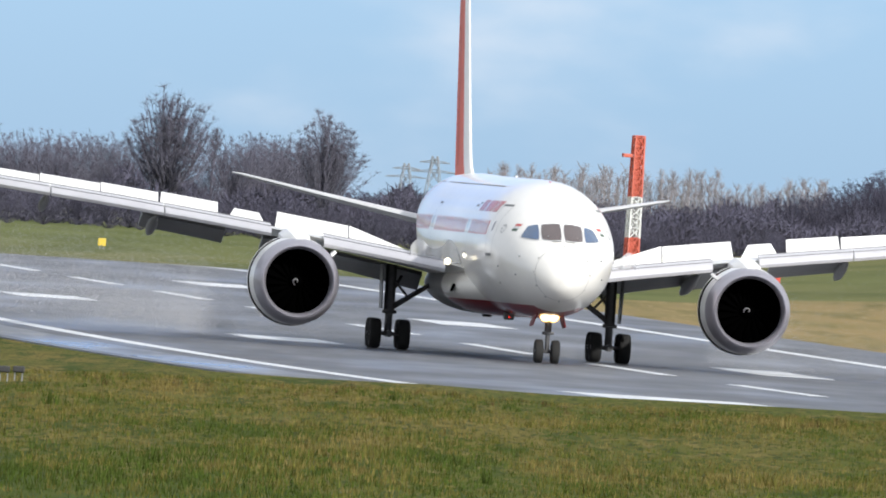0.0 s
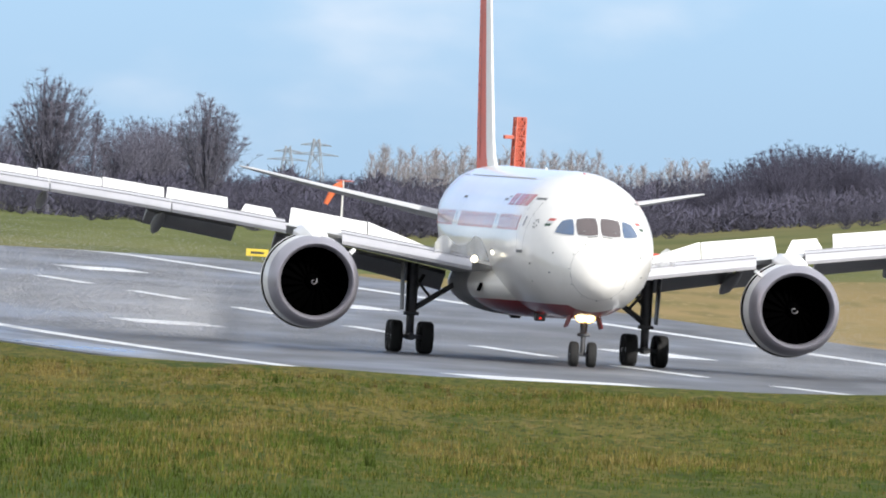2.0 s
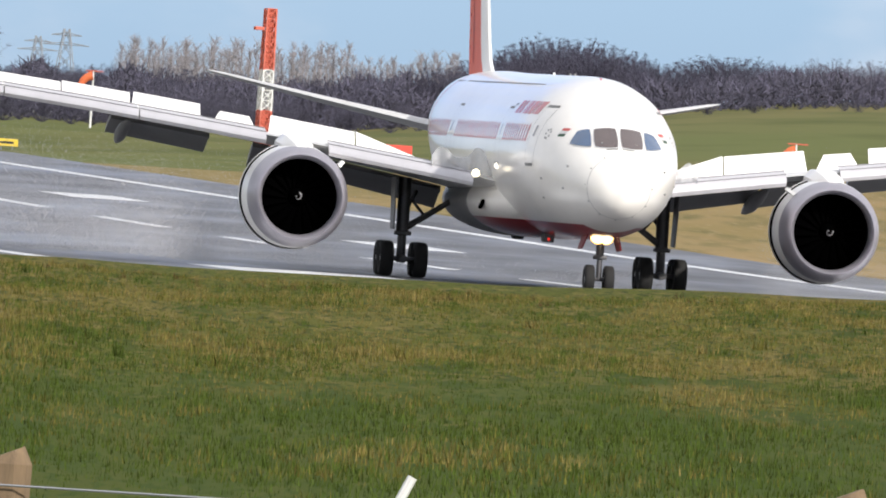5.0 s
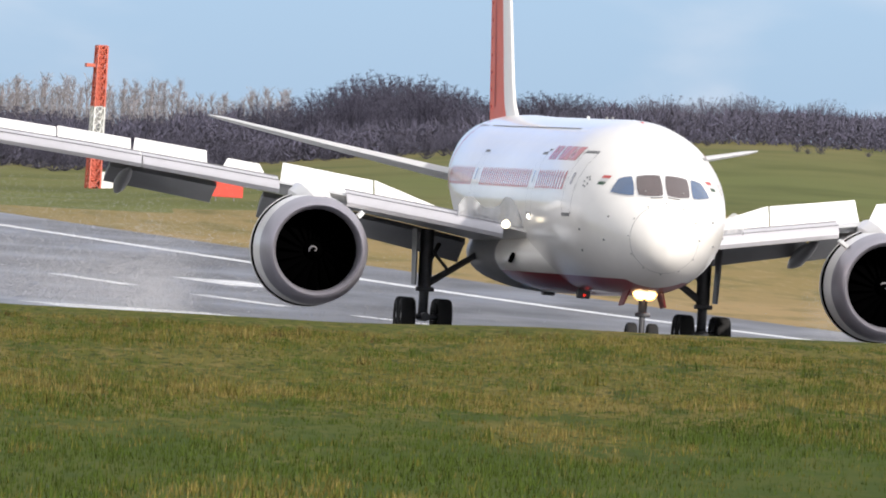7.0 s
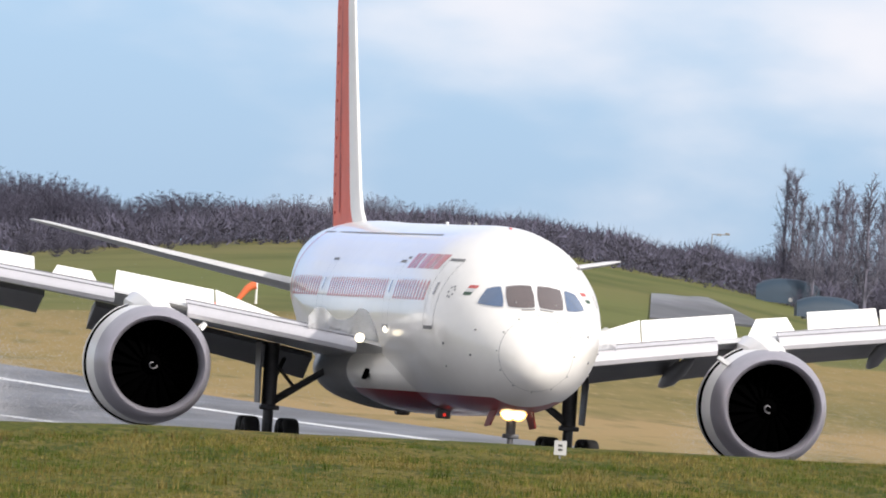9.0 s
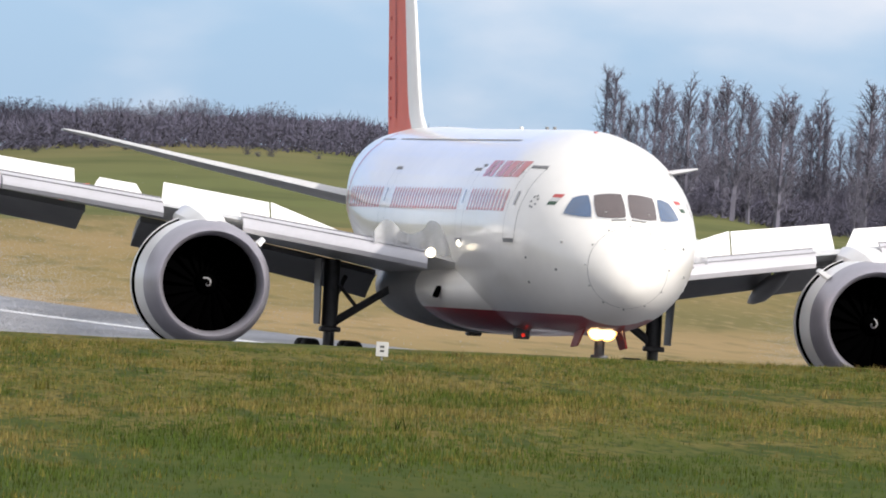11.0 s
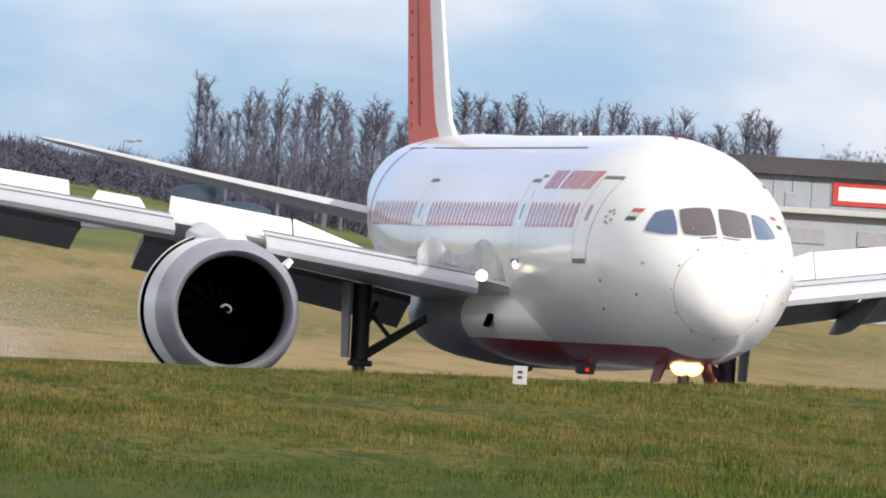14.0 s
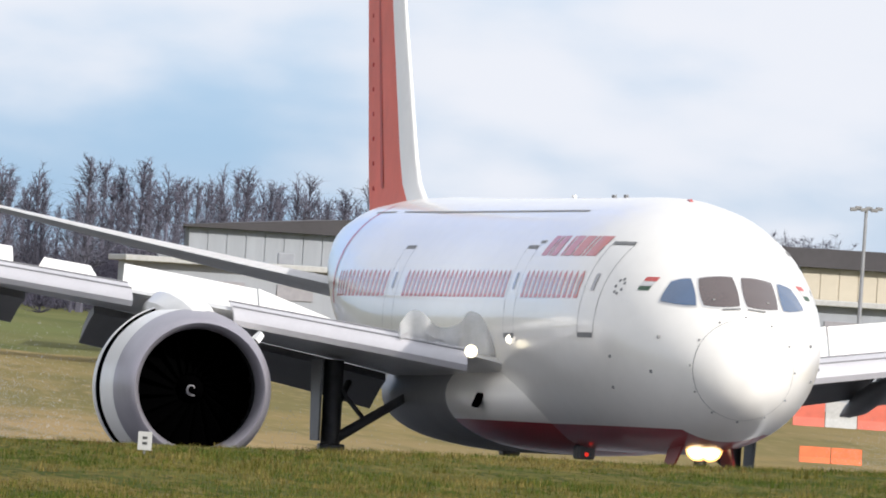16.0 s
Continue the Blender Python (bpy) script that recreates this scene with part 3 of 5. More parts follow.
def engine(plane, side):
    cx, cz, front = side * 9.9, 2.75, 17.0
    eng = new("engine")
    eng.parent = plane
    eng.matrix_basis = pose(cx, front, cz) @ Matrix.Diagonal((1.05, 1.05, 1.05, 1))
    tagged(eng, "white jet engine with a bare metal inlet lip")
    bm = bmesh.new()
    spun(bm, [(0.55, 1.335), (0.25, 1.355), (0.08, 1.41), (0.0, 1.475), (0.06, 1.55), (0.25, 1.625), (0.55, 1.695), (0.95, 1.755), (1.2, 1.78)], 72)
    part("inlet_lip", bm, LIP, eng, "bare metal inlet lip", smooth=True)
    bm = bmesh.new()
    spun(bm, [(1.205, 1.782), (1.7, 1.81), (2.4, 1.825), (2.82, 1.825), (2.84, 1.68), (2.6, 1.56)], 72)
    part("cowl", bm, WHITE, eng, "white fan cowl", smooth=True)
    # black ring paints the shade inside the reverser's opening
    bm = bmesh.new()
    spun(bm, [(2.65, 1.58), (3.19, 1.57), (3.19, 1.86)], 72)
    part("reverser_gap", bm, FAN, eng, "thrust reverser opening, its shade painted black")
    bm = bmesh.new()
    spun(bm, [(3.25, 1.83), (3.2, 1.865), (3.28, 1.885), (4.0, 1.81), (4.8, 1.60), (5.3, 1.45), (5.2, 1.38)], 72)
    part("reverser_sleeve", bm, WHITE, eng, "white reverser sleeve slid aft", smooth=True)
    bm = bmesh.new()
    spun(bm, [(4.6, 1.1), (5.6, 0.95), (6.6, 0.68), (7.4, 0.30), (7.7, 0.02)], 36)
    part("core_nozzle", bm, STEEL, eng, smooth=True)
    bm = bmesh.new()
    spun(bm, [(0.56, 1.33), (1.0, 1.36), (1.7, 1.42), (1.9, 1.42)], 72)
    part("inlet_duct", bm, DUCT, eng, "inlet duct, darkened for its shade", smooth=True)
    bm = bmesh.new()
    spun(bm, [(1.9, 1.43), (1.9, 0.02)], 48)
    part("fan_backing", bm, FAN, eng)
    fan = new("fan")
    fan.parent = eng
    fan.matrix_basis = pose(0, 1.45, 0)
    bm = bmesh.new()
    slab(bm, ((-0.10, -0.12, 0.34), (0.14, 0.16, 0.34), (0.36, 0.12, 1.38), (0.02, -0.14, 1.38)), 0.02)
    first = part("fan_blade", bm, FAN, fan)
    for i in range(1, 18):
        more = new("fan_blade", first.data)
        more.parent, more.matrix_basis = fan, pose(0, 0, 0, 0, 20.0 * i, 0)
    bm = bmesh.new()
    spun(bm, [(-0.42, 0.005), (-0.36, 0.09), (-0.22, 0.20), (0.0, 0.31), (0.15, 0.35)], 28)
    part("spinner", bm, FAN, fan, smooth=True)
    bm = bmesh.new()
    rows = []
    for i in range(26):
        u = i / 25
        ang, r = 5.2 * u, 0.03 + 0.13 * u
        y = -0.43 + 0.42 * (r / 0.31) ** 1.35 - 0.015
        w = 0.016 + 0.008 * u
        rows.append(((r - w) * math.cos(ang), y - 0.028, (r - w) * math.sin(ang), (r + w) * math.cos(ang), y + 0.03, (r + w) * math.sin(ang)))
    vs = [(bm.verts.new(r[:3]), bm.verts.new(r[3:])) for r in rows]
    for p, q in zip(vs, vs[1:]):
        bm.faces.new((p[0], p[1], q[1], q[0]))
    part("spinner_swirl", bm, PANE, fan, "white swirl painted on the spinner")
    # pylon and the small strake inboard
    bm = bmesh.new()
    rings = []
    for a, w, top, low in ((0.9, 0.25, 1.76, 1.5), (1.6, 0.50, 1.95, 1.55), (3.0, 0.62, 2.10, 1.6), (4.5, 0.60, 2.16, 1.5), (6.0, 0.45, 2.12, 1.2), (8.2, 0.15, 1.9, 1.3)):
        rings.append([(w * sx, a, z) for sx, z in ((-1, low), (1, low), (1, top - 0.25), (0.55, top), (-0.55, top), (-1, top - 0.25))])
    loft(bm, rings)
    part("pylon", bm, WHITE, eng, smooth=True)
    bm = bmesh.new()
    q = Matrix.Rotation(radians(-side * 48), 3, "Y")
    pts = [q @ Vector(p) for p in ((-0.02 * side, 1.0, 1.80), (-0.02 * side, 2.0, 1.84), (-0.02 * side, 2.0, 2.10), (-0.02 * side, 1.6, 2.08))]
    slab(bm, pts, 0.12)
    part("strake", bm, WHITE, eng)
    return fan


def tail(plane):
    rows = ((7.45, 44.2, 9.4), (7.9, 45.4, 8.4), (8.3, 46.4, 7.65), (9.0, 47.2, 7.15), (12.0, 49.6, 5.9), (15.0, 51.9, 4.7), (16.6, 52.9, 4.1), (16.95, 53.6, 3.2))

    def half(f, c):
        return 0.105 * c * 2.4 * (0.2969 * math.sqrt(f) - 0.126 * f - 0.3516 * f * f + 0.2843 * f ** 3 - 0.1036 * f ** 4)
    for name, f0, f1, mat, label in (("fin", 0.20, 1.0, FIN_RED, "red painted fin and rudder"), ("fin_leading_edge", 0.0, 0.20, WHITE, "white leading edge")):
        bm = bmesh.new()
        rings = []
        for z, a, c in rows:
            fs = [f0 + (f1 - f0) * (i / 10) ** (2 if f0 == 0 else 1) for i in range(11)]
            rings.append([(half(f, c), a + c * f, z) for f in fs] + [(-half(f, c) - 0.002, a + c * f, z) for f in reversed(fs)])
        loft(bm, rings)
        part(name, bm, mat, plane, label, smooth=True)
    # the hinge line of the rudder and its actuator fairings
    for side in (-1, 1):
        for k in range(14):
            z = 8.2 + 0.62 * k
            a, c = 46.3 + 0.78 * (z - 7.9), 8.0 - 0.48 * (z - 7.9)
            bm = bmesh.new()
            box(bm, (side * (half(0.80, c) + 0.012), a + 0.80 * c, z), (0.03, 0.10, 0.10), 0.008)
            part("hinge_fairing", bm, FIN_DARK, plane)
        bm = bmesh.new()
        pts = []
        for z in (8.2, 12.0, 16.3):
            a, c = 46.3 + 0.78 * (z - 7.9), 8.0 - 0.48 * (z - 7.9)
            pts.append((side * (half(0.55, c) + 0.008), a + 0.55 * c, z))
            pts.append((side * (half(0.61, c) + 0.008), a + 0.61 * c, z))
        v = [bm.verts.new(p) for p in pts]
        bm.faces.new((v[0], v[1], v[3], v[2]))
        bm.faces.new((v[2], v[3], v[5], v[4]))
        part("fin_stripe", bm, FIN_DARK, plane, "darker red stripe")
    for side in (-1, 1):
        bm = bmesh.new()
        blade(bm, [(side * x, a, z, c, 0.0) for x, a, z, c in ((0.8, 46.4, 5.50, 7.6), (2.2, 47.7, 5.74, 6.6), (6.0, 51.1, 6.46, 4.4), (9.4, 54.0, 7.14, 2.3), (9.9, 55.0, 7.24, 1.0))], 0.145)
        part("tailplane", bm, WING_GREY, plane, "grey tailplane", smooth=True)


def wheel(parent, name, at, r, w):
    wh = new(name)
    wh.parent = parent
    wh.matrix_basis = pose(*at)
    bm = bmesh.new()
    n = 36
    prof = [(-w * 0.36, r * 0.52), (-w * 0.5, r * 0.68), (-w * 0.5, r * 0.86), (-w * 0.40, r * 0.96), (-w * 0.2, r), (0, r * 0.995), (w * 0.2, r), (w * 0.40, r * 0.96), (w * 0.5, r * 0.86), (w * 0.5, r * 0.68), (w * 0.36, r * 0.52)]
    loft(bm, [[(x, rr * math.cos(6.2832 * i / n), rr * math.sin(6.2832 * i / n)) for i in range(n)] for x, rr in prof], caps=False)
    part("tyre", bm, TYRE, wh, "black rubber tyre", smooth=True)
    bm = bmesh.new()
    rod(bm, (-w * 0.34, 0, 0), (w * 0.34, 0, 0), r * 0.53, n=20)
    rod(bm, (-w * 0.42, 0, 0), (w * 0.42, 0, 0), r * 0.16, n=12)
    part("rim", bm, HUB, wh)
    return wh


def undercarriage(plane):
    rolling = []
    for side in (-1, 1):
        gear = new("main_gear")
        gear.parent = plane
        gear.matrix_basis = pose(side * 4.88, 28.1, 0)
        tagged(gear, "main undercarriage leg with a four-wheel bogie")
        for y in (-0.74, 0.74):
            for x in (-0.64, 0.64):
                rolling.append((wheel(gear, "wheel", (x, y, 0.66), 0.66, 0.50), 0.66))
        bm = bmesh.new()
        rod(bm, (0, -0.95, 0.66), (0, 0.95, 0.66), 0.15, n=12)
        for y in (-0.74, 0.74):
            rod(bm, (-0.75, y, 0.66), (0.75, y, 0.66), 0.09, n=10)
        rod(bm, (0, 0, 0.6), (0, 0.05, 1.7), 0.17, n=16)
        rod(bm, (0, 0.05, 1.6), (side * 0.0, 0.15, 3.7), 0.24, n=16)
        box(bm, (0, -0.1, 1.62), (0.62, 0.4, 0.16), 0.04)
        part("leg", bm, STEEL, gear, "grey steel leg", smooth=True)
        bm = bmesh.new()
        rod(bm, (0, 0.05, 1.75), (-side * 1.75, -0.3, 2.95), 0.13, 0.11)
        rod(bm, (0, 0.1, 2.3), (-side * 0.55, 1.2, 3.2), 0.08)
        rod(bm, (-side * 0.8, -0.1, 2.28), (0.0, 0.05, 3.2), 0.06)
        part("brace", bm, STEEL, gear)
        bm = bmesh.new()
        slab(bm, [(side * 0.40, -0.55, 1.75), (side * 0.40, 0.65, 1.75), (side * 0.46, 0.8, 3.7), (side * 0.46, -0.7, 3.7)], 0.05)
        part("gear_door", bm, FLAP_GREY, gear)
    gear = new("nose_gear")
    gear.parent = plane
    gear.matrix_basis = pose(0, 5.45, 0)
    tagged(gear, "twin-wheel nose undercarriage with a lit lamp")
    for x in (-0.36, 0.36):
        rolling.append((wheel(gear, "wheel", (x, 0, 0.51), 0.51, 0.36), 0.51))
    bm = bmesh.new()
    rod(bm, (-0.4, 0, 0.51), (0.4, 0, 0.51), 0.08)
    rod(bm, (0, 0, 0.45), (0, 0.05, 1.3), 0.10, n=14)
    rod(bm, (0, 0.05, 1.25), (0, 0.15, 2.4), 0.15, n=14)
    rod(bm, (0, 0.1, 1.3), (0, 1.1, 2.3), 0.07)
    box(bm, (0, 0.0, 1.3), (0.5, 0.25, 0.14), 0.03)
    part("leg", bm, STEEL, gear, smooth=True)
    for side in (-1, 1):
        bm = bmesh.new()
        slab(bm, [(side * 0.55, -0.9, 2.15), (side * 0.55, 0.9, 2.1), (side * 0.72, 0.7, 1.55), (side * 0.72, -0.6, 1.6)], 0.05)
        part("gear_door", bm, DOOR_RED, gear, "red nose gear door, darkened for shade")
    for side in (-1, 1):
        bm = bmesh.new()
        bmesh.ops.create_uvsphere(bm, u_segments=16, v_segments=10, radius=0.23, matrix=Matrix.Translation((side * 0.15, -0.30, 2.06)) @ Matrix.Diagonal((1, 0.5, 1, 1)))
        lamp = part("taxi_lamp", bm, LAMP, gear, "lit lamp", smooth=True)
        # glowing ring added for the golden glare round each lamp
        bm = bmesh.new()
        spun(bm, [(0.02, 0.27), (-0.04, 0.29), (-0.02, 0.24), (0.06, 0.14)], 20, (side * 0.15, -0.27, 2.06))
        part("glare_ring", bm, LAMP_GLARE, lamp, "golden glowing ring added for the lamp's glare", smooth=True)
    return rolling


def skin(bm, grid):
    """A sheet from rows of points."""
    vs = [[bm.verts.new(p) for p in r] for r in grid]
    for a, b in zip(vs, vs[1:]):
        for i in range(len(a) - 1):
            bm.faces.new((a[i], a[i + 1], b[i + 1], b[i]))


def front_patch(corners, out, nx=10, nz=8, soft=0.17):
    """A sheet on the nose, from corners seen from ahead: low inner, low outer, high outer, high inner."""
    rows = []
    for j in range(nz + 1):
        row = []
        for i in range(nx + 1):
            u = i / nx
            p, q = 2 * u - 1, 2 * (j / nz) - 1
            u, v = 0.5 + 0.5 * p * math.sqrt(1 - soft * q * q), 0.5 + 0.5 * q * math.sqrt(1 - soft * p * p)
            x = (corners[0][0] * (1 - u) + corners[1][0] * u) * (1 - v) + (corners[3][0] * (1 - u) + corners[2][0] * u) * v
            z = (corners[0][1] * (1 - u) + corners[1][1] * u) * (1 - v) + (corners[3][1] * (1 - u) + corners[2][1] * u) * v
            row.append(front_point(x, z, out))
        rows.append(row)
    return rows


def side_patch(a0, a1, z0, z1, side, out, lean=0.0, na=4, nz=4):
    return [[side_point(a0 + (a1 - a0) * i / na - lean * (z0 + (z1 - z0) * j / nz - z0), z0 + (z1 - z0) * j / nz, side, out) for i in range(na + 1)] for j in range(nz + 1)]


def nose_details(plane):
    for side in (-1, 1):
        for name, corners, mat in (("windscreen", ((0.05, 5.32), (0.90, 5.29), (0.88, 5.96), (0.07, 6.04)), GLASS), ("side_window", ((0.99, 5.27), (1.72, 5.34), (1.40, 5.84), (0.98, 5.95)), GLASS_BLUE)):
            c = [(side * x, z) for x, z in corners]
            mid = sum(x for x, _ in c) / 4, sum(z for _, z in c) / 4
            bm = bmesh.new()
            skin(bm, front_patch([(mid[0] + (x - mid[0]) * 1.10, mid[1] + (z - mid[1]) * 1.12) for x, z in c], 0.012))
            frame_ob = part("window_frame", bm, SEAM_LIGHT, plane, smooth=True)
            bm = bmesh.new()
            skin(bm, front_patch(c, 0.03))
            part(name, bm, mat, frame_ob, "dark flight deck pane", smooth=True)
        bm = bmesh.new()
        p, q = front_point(side * 0.08, 5.27, 0.05), front_point(side * 0.5, 5.23, 0.05)
        rod(bm, p, q, 0.022, n=6)
        part("wiper", bm, SEAM, plane)
        for a, z in ((2.2, 4.55), (2.4, 3.75), (4.6, 4.05), (5.0, 3.35), (1.7, 6.02)):
            bm = bmesh.new()
            p = side_point(a, min(z, body_at(a)[0] - 0.12), side, 0.0)
            box(bm, p, (0.07, 0.11, 0.07), 0.015)
            part("air_probe", bm, SEAM, plane)
        for k, mat in ((0, RED), (1, SEAM_LIGHT), (2, GREEN)):
            bm = bmesh.new()
            skin(bm, side_patch(3.50, 3.94, 5.82 - 0.11 * k, 5.92 - 0.11 * k, side, 0.006))
            part("flag_band", bm, mat, plane)
        for k in range(7):
            bm = bmesh.new()
            t = 6.2832 * k / 7
            skin(bm, side_patch(4.80 + 0.2 * math.cos(t), 4.91 + 0.2 * math.cos(t), 5.64 + 0.17 * math.sin(t), 5.70 + 0.17 * math.sin(t), side, 0.006, na=1, nz=1))
            part("emblem_dot", bm, SEAM, plane)
    # the seam round the radome
    bm = bmesh.new()
    rings = []
    for a in (0.86, 0.875):
        t, b, w = body_at(a)
        rings.append([((w + 0.006) * math.cos(6.2832 * i / 60), a, (t + b) / 2 + ((t - b) / 2 + 0.006) * math.sin(6.2832 * i / 60)) for i in range(60)])
    loft(bm, rings, caps=False)
    part("radome_seam", bm, SEAM, plane, smooth=True)
    for i in range(12):
        bm = bmesh.new()
        t, b, w = body_at(0.95)
        box(bm, (w * math.cos(0.52 * i), 0.95, (t + b) / 2 + (t - b) / 2 * math.sin(0.52 * i)), (0.05, 0.05, 0.05), 0.01)
        part("radome_latch", bm, SEAM, plane)


def seam_box(bm, a0, a1, z0, z1, side, w=0.025, out=0.005):
    for g in (side_patch(a0, a0 + w, z0, z1, side, out, na=1, nz=10), side_patch(a1 - w, a1, z0, z1, side, out, na=1, nz=10),
              side_patch(a0, a1, z0, z0 + w, side, out), side_patch(a0, a1, z1 - w, z1, side, out)):
        skin(bm, g)


def cabin_details(plane):
    for side in (-1, 1):
        for a0, a1, z0, z1 in ((5.8, 7.2, 4.55, 6.66), (15.2, 16.6, 4.50, 6.55), (32.2, 33.6, 4.50, 6.55)):
            bm = bmesh.new()
            seam_box(bm, a0, a1, z0, z1, side)
            door = part("cabin_door", bm, SEAM, plane, "closed cabin door outlined by a grey seam")
            for z, d in ((z0 - 0.09, 0.10), (z1 + 0.0, 0.06)):
                bm = bmesh.new()
                skin(bm, side_patch(a0 + 0.05, a1 - 0.05, z, z + d, side, 0.010))
                part("door_trim", bm, SEAM, door)
            bm = bmesh.new()
            skin(bm, side_patch((a0 + a1) / 2 - 0.13, (a0 + a1) / 2 + 0.13, 5.55, 5.95, side, 0.010))
            part("door_window", bm, PANE, door)
        count = 0
        for a0, n in ((7.8, 12), (17.1, 24), (34.1, 13)):
            for k in range(n):
                a = a0 + 0.61 * k
                bm = bmesh.new()
                arch = [(-0.20, 0.0), (-0.20, 0.42), (-0.13, 0.57), (0.0, 0.66), (0.13, 0.57), (0.20, 0.42), (0.20, 0.0)]
                outer = [bm.verts.new(side_point(a + x, 5.36 + z, side, 0.006)) for x, z in arch]
                inner = [bm.verts.new(side_point(a + x * 0.46, 5.44 + z * 0.70, side, 0.010)) for x, z in arch]
                m = len(arch)
                for i in range(m):
                    bm.faces.new((outer[i], outer[(i + 1) % m], inner[(i + 1) % m], inner[i]))
                surround = part("window_surround", bm, RED, plane)
                bm = bmesh.new()
                bm.faces.new([bm.verts.new(side_point(a + x * 0.46, 5.44 + z * 0.70, side, 0.009)) for x, z in arch])
                part("cabin_window", bm, PANE, surround)
        # the airline's mark as plain slanted red bars
        a = 14.1
        for w in (0.75, 0.24, 0.78, 0.0, 0.24, 0.92, 0.92, 0.24, 0.95):
            if w:
                bm = bmesh.new()
                skin(bm, side_patch(a - w, a, 6.36, 6.84, side, 0.006, lean=0.35))
                part("airline_mark_bar", bm, RED, plane, "slanted red bar of the airline's mark")
            a -= (w + 0.15) if w else 0.35
        for a0, a1 in ((14.7, 15.4),):
            bm = bmesh.new()
            skin(bm, side_patch(a0, a1, 6.66, 6.73, side, 0.006))
            part("cheat_line", bm, SEAM, plane)
        # crumpled pale translucent sheet, added for a white patch between innermost slat and body
        bm = bmesh.new()
        crest = ((2.75, 4.10), (2.95, 4.55), (3.15, 4.92), (3.40, 4.98), (3.60, 4.72), (3.85, 4.58), (4.15, 4.62), (4.50, 4.92), (4.72, 4.90), (4.95, 4.62))
        loft(bm, [[(side * x, 18.0 + 0.35 * (x - 2.75) + dy - 0.12 * math.sin(9 * x), z) for dy, z in ((0.0, 3.95 + 0.12 * (x - 2.75)), (-0.08, (4.0 + top) / 2), (0.10, top), (0.24, top - 0.06), (0.45, 3.95 + 0.12 * (x - 2.75)))] for x, top in smooth_path(crest, 4)])
        part("root_sheet", bm, ROOT_SHEET, plane, "pale crumpled sheet added at the wing root", smooth=True)
        bm = bmesh.new()
        bmesh.ops.create_uvsphere(bm, u_segments=14, v_segments=9, radius=0.15, matrix=Matrix.Translation((side * 3.40, 17.75, 4.05)))
        part("landing_lamp", bm, LAMP_ROOT, plane, "lit landing lamp in the wing root")
        # glowing ball added for a bright spot ahead of the wing root
        bm = bmesh.new()
        bmesh.ops.create_uvsphere(bm, u_segments=12, v_segments=8, radius=0.11, matrix=Matrix.Translation(side_point(15.7, 4.38, side, 0.0)))
        part("side_spot", bm, SIDE_GLOW, plane, "glowing ball added as a bright spot on the body's side")
        for a0, a1, z0, z1, mat in ((14.0, 43.5, 7.46, 7.50, SEAM), (42.6, 42.95, 5.2, 7.84, RED)):
            bm = bmesh.new()
            skin(bm, side_patch(a0, a1, z0, z1, side, 0.006, na=10, nz=14))
            part("livery_line", bm, mat, plane)
        # near-black block paints the shaded opening of the outlet
        bm = bmesh.new()
        box(bm, (side * 3.02, 18.6, 2.92), (0.12, 0.5, 0.36), 0.03, Matrix.Rotation(radians(20), 4, "Y"))
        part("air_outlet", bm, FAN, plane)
    for a, x in ((17.5, -0.6), (27.7, -0.6)):
        bm = bmesh.new()
        box(bm, (x, a, 1.86), (0.42, 0.7, 0.36), 0.06)
        part("belly_mast", bm, STEEL, plane)
    bm = bmesh.new()
    bmesh.ops.create_uvsphere(bm, u_segments=12, v_segments=8, radius=0.05, matrix=Matrix.Translation((-0.6, 17.14, 1.80)))
    part("beacon", bm, BEACON, plane, "red anti-collision lamp")
    for a, h, mat in ((8.6, 0.07, RED), (17.0, 0.08, SEAM), (18.6, 0.08, SEAM), (24.0, 0.08, WHITE)):
        bm = bmesh.new()
        slab(bm, [(-0.03, a, 7.7), (-0.03, a + 0.55, 7.7), (-0.03, a + 0.6, body_at(a)[0] + h), (-0.03, a + 0.3, body_at(a)[0] + h)], 0.06)
        part("roof_aerial", bm, mat, plane)


def aeroplane():
    plane = thing("airliner", "white twin-engine airliner with a red fin, rolling on the runway", "airliner")
    fuselage(plane)
    wings(plane)
    fans = [engine(plane, -1), engine(plane, 1)]
    tail(plane)
    rolling = undercarriage(plane)
    nose_details(plane)
    cabin_details(plane)
    return plane, fans, rolling


airliner, FANS, ROLLING = aeroplane()



# ---- beyond the runway ----
# distant haze is put into the bluish tone of BARK and BARK_DARK
BARK = material("hazy_winter_twigs", (0.150, 0.145, 0.190), 0.9, vary=0.35, scale=0.25, island=0.35)
BARK_PALE = material("pale_birch_twigs", (0.37, 0.345, 0.36), 0.9, vary=0.3, scale=0.3, island=0.3)
BARK_DARK = material("hazy_dark_hedge_twigs", (0.078, 0.074, 0.112), 0.9, vary=0.4, scale=0.2, island=0.4)
WALL_GREY = material("grey_cladding", (0.33, 0.35, 0.385), 0.6, vary=0.15, scale=0.3, stretch=(3, 3, 0.3))
WALL_CREAM = material("cream_cladding", (0.56, 0.50, 0.40), 0.6, vary=0.12, scale=0.3)
ROOF_DARK = material("dark_roof", (0.06, 0.055, 0.06), 0.7, vary=0.3, scale=0.4)
MAST_RED = material("mast_red_paint", (0.60, 0.13, 0.08), 0.5, vary=0.2, scale=2.0)
MAST_WHITE = material("mast_white_paint", (0.72, 0.72, 0.70), 0.5, vary=0.15, scale=2.0)
ORANGE = material("faded_orange_cloth", (0.75, 0.17, 0.06), 0.7, vary=0.2, scale=2.0)
SIGN_RED = material("red_sign_face", (0.72, 0.09, 0.06), 0.5, vary=0.15, scale=2.0)
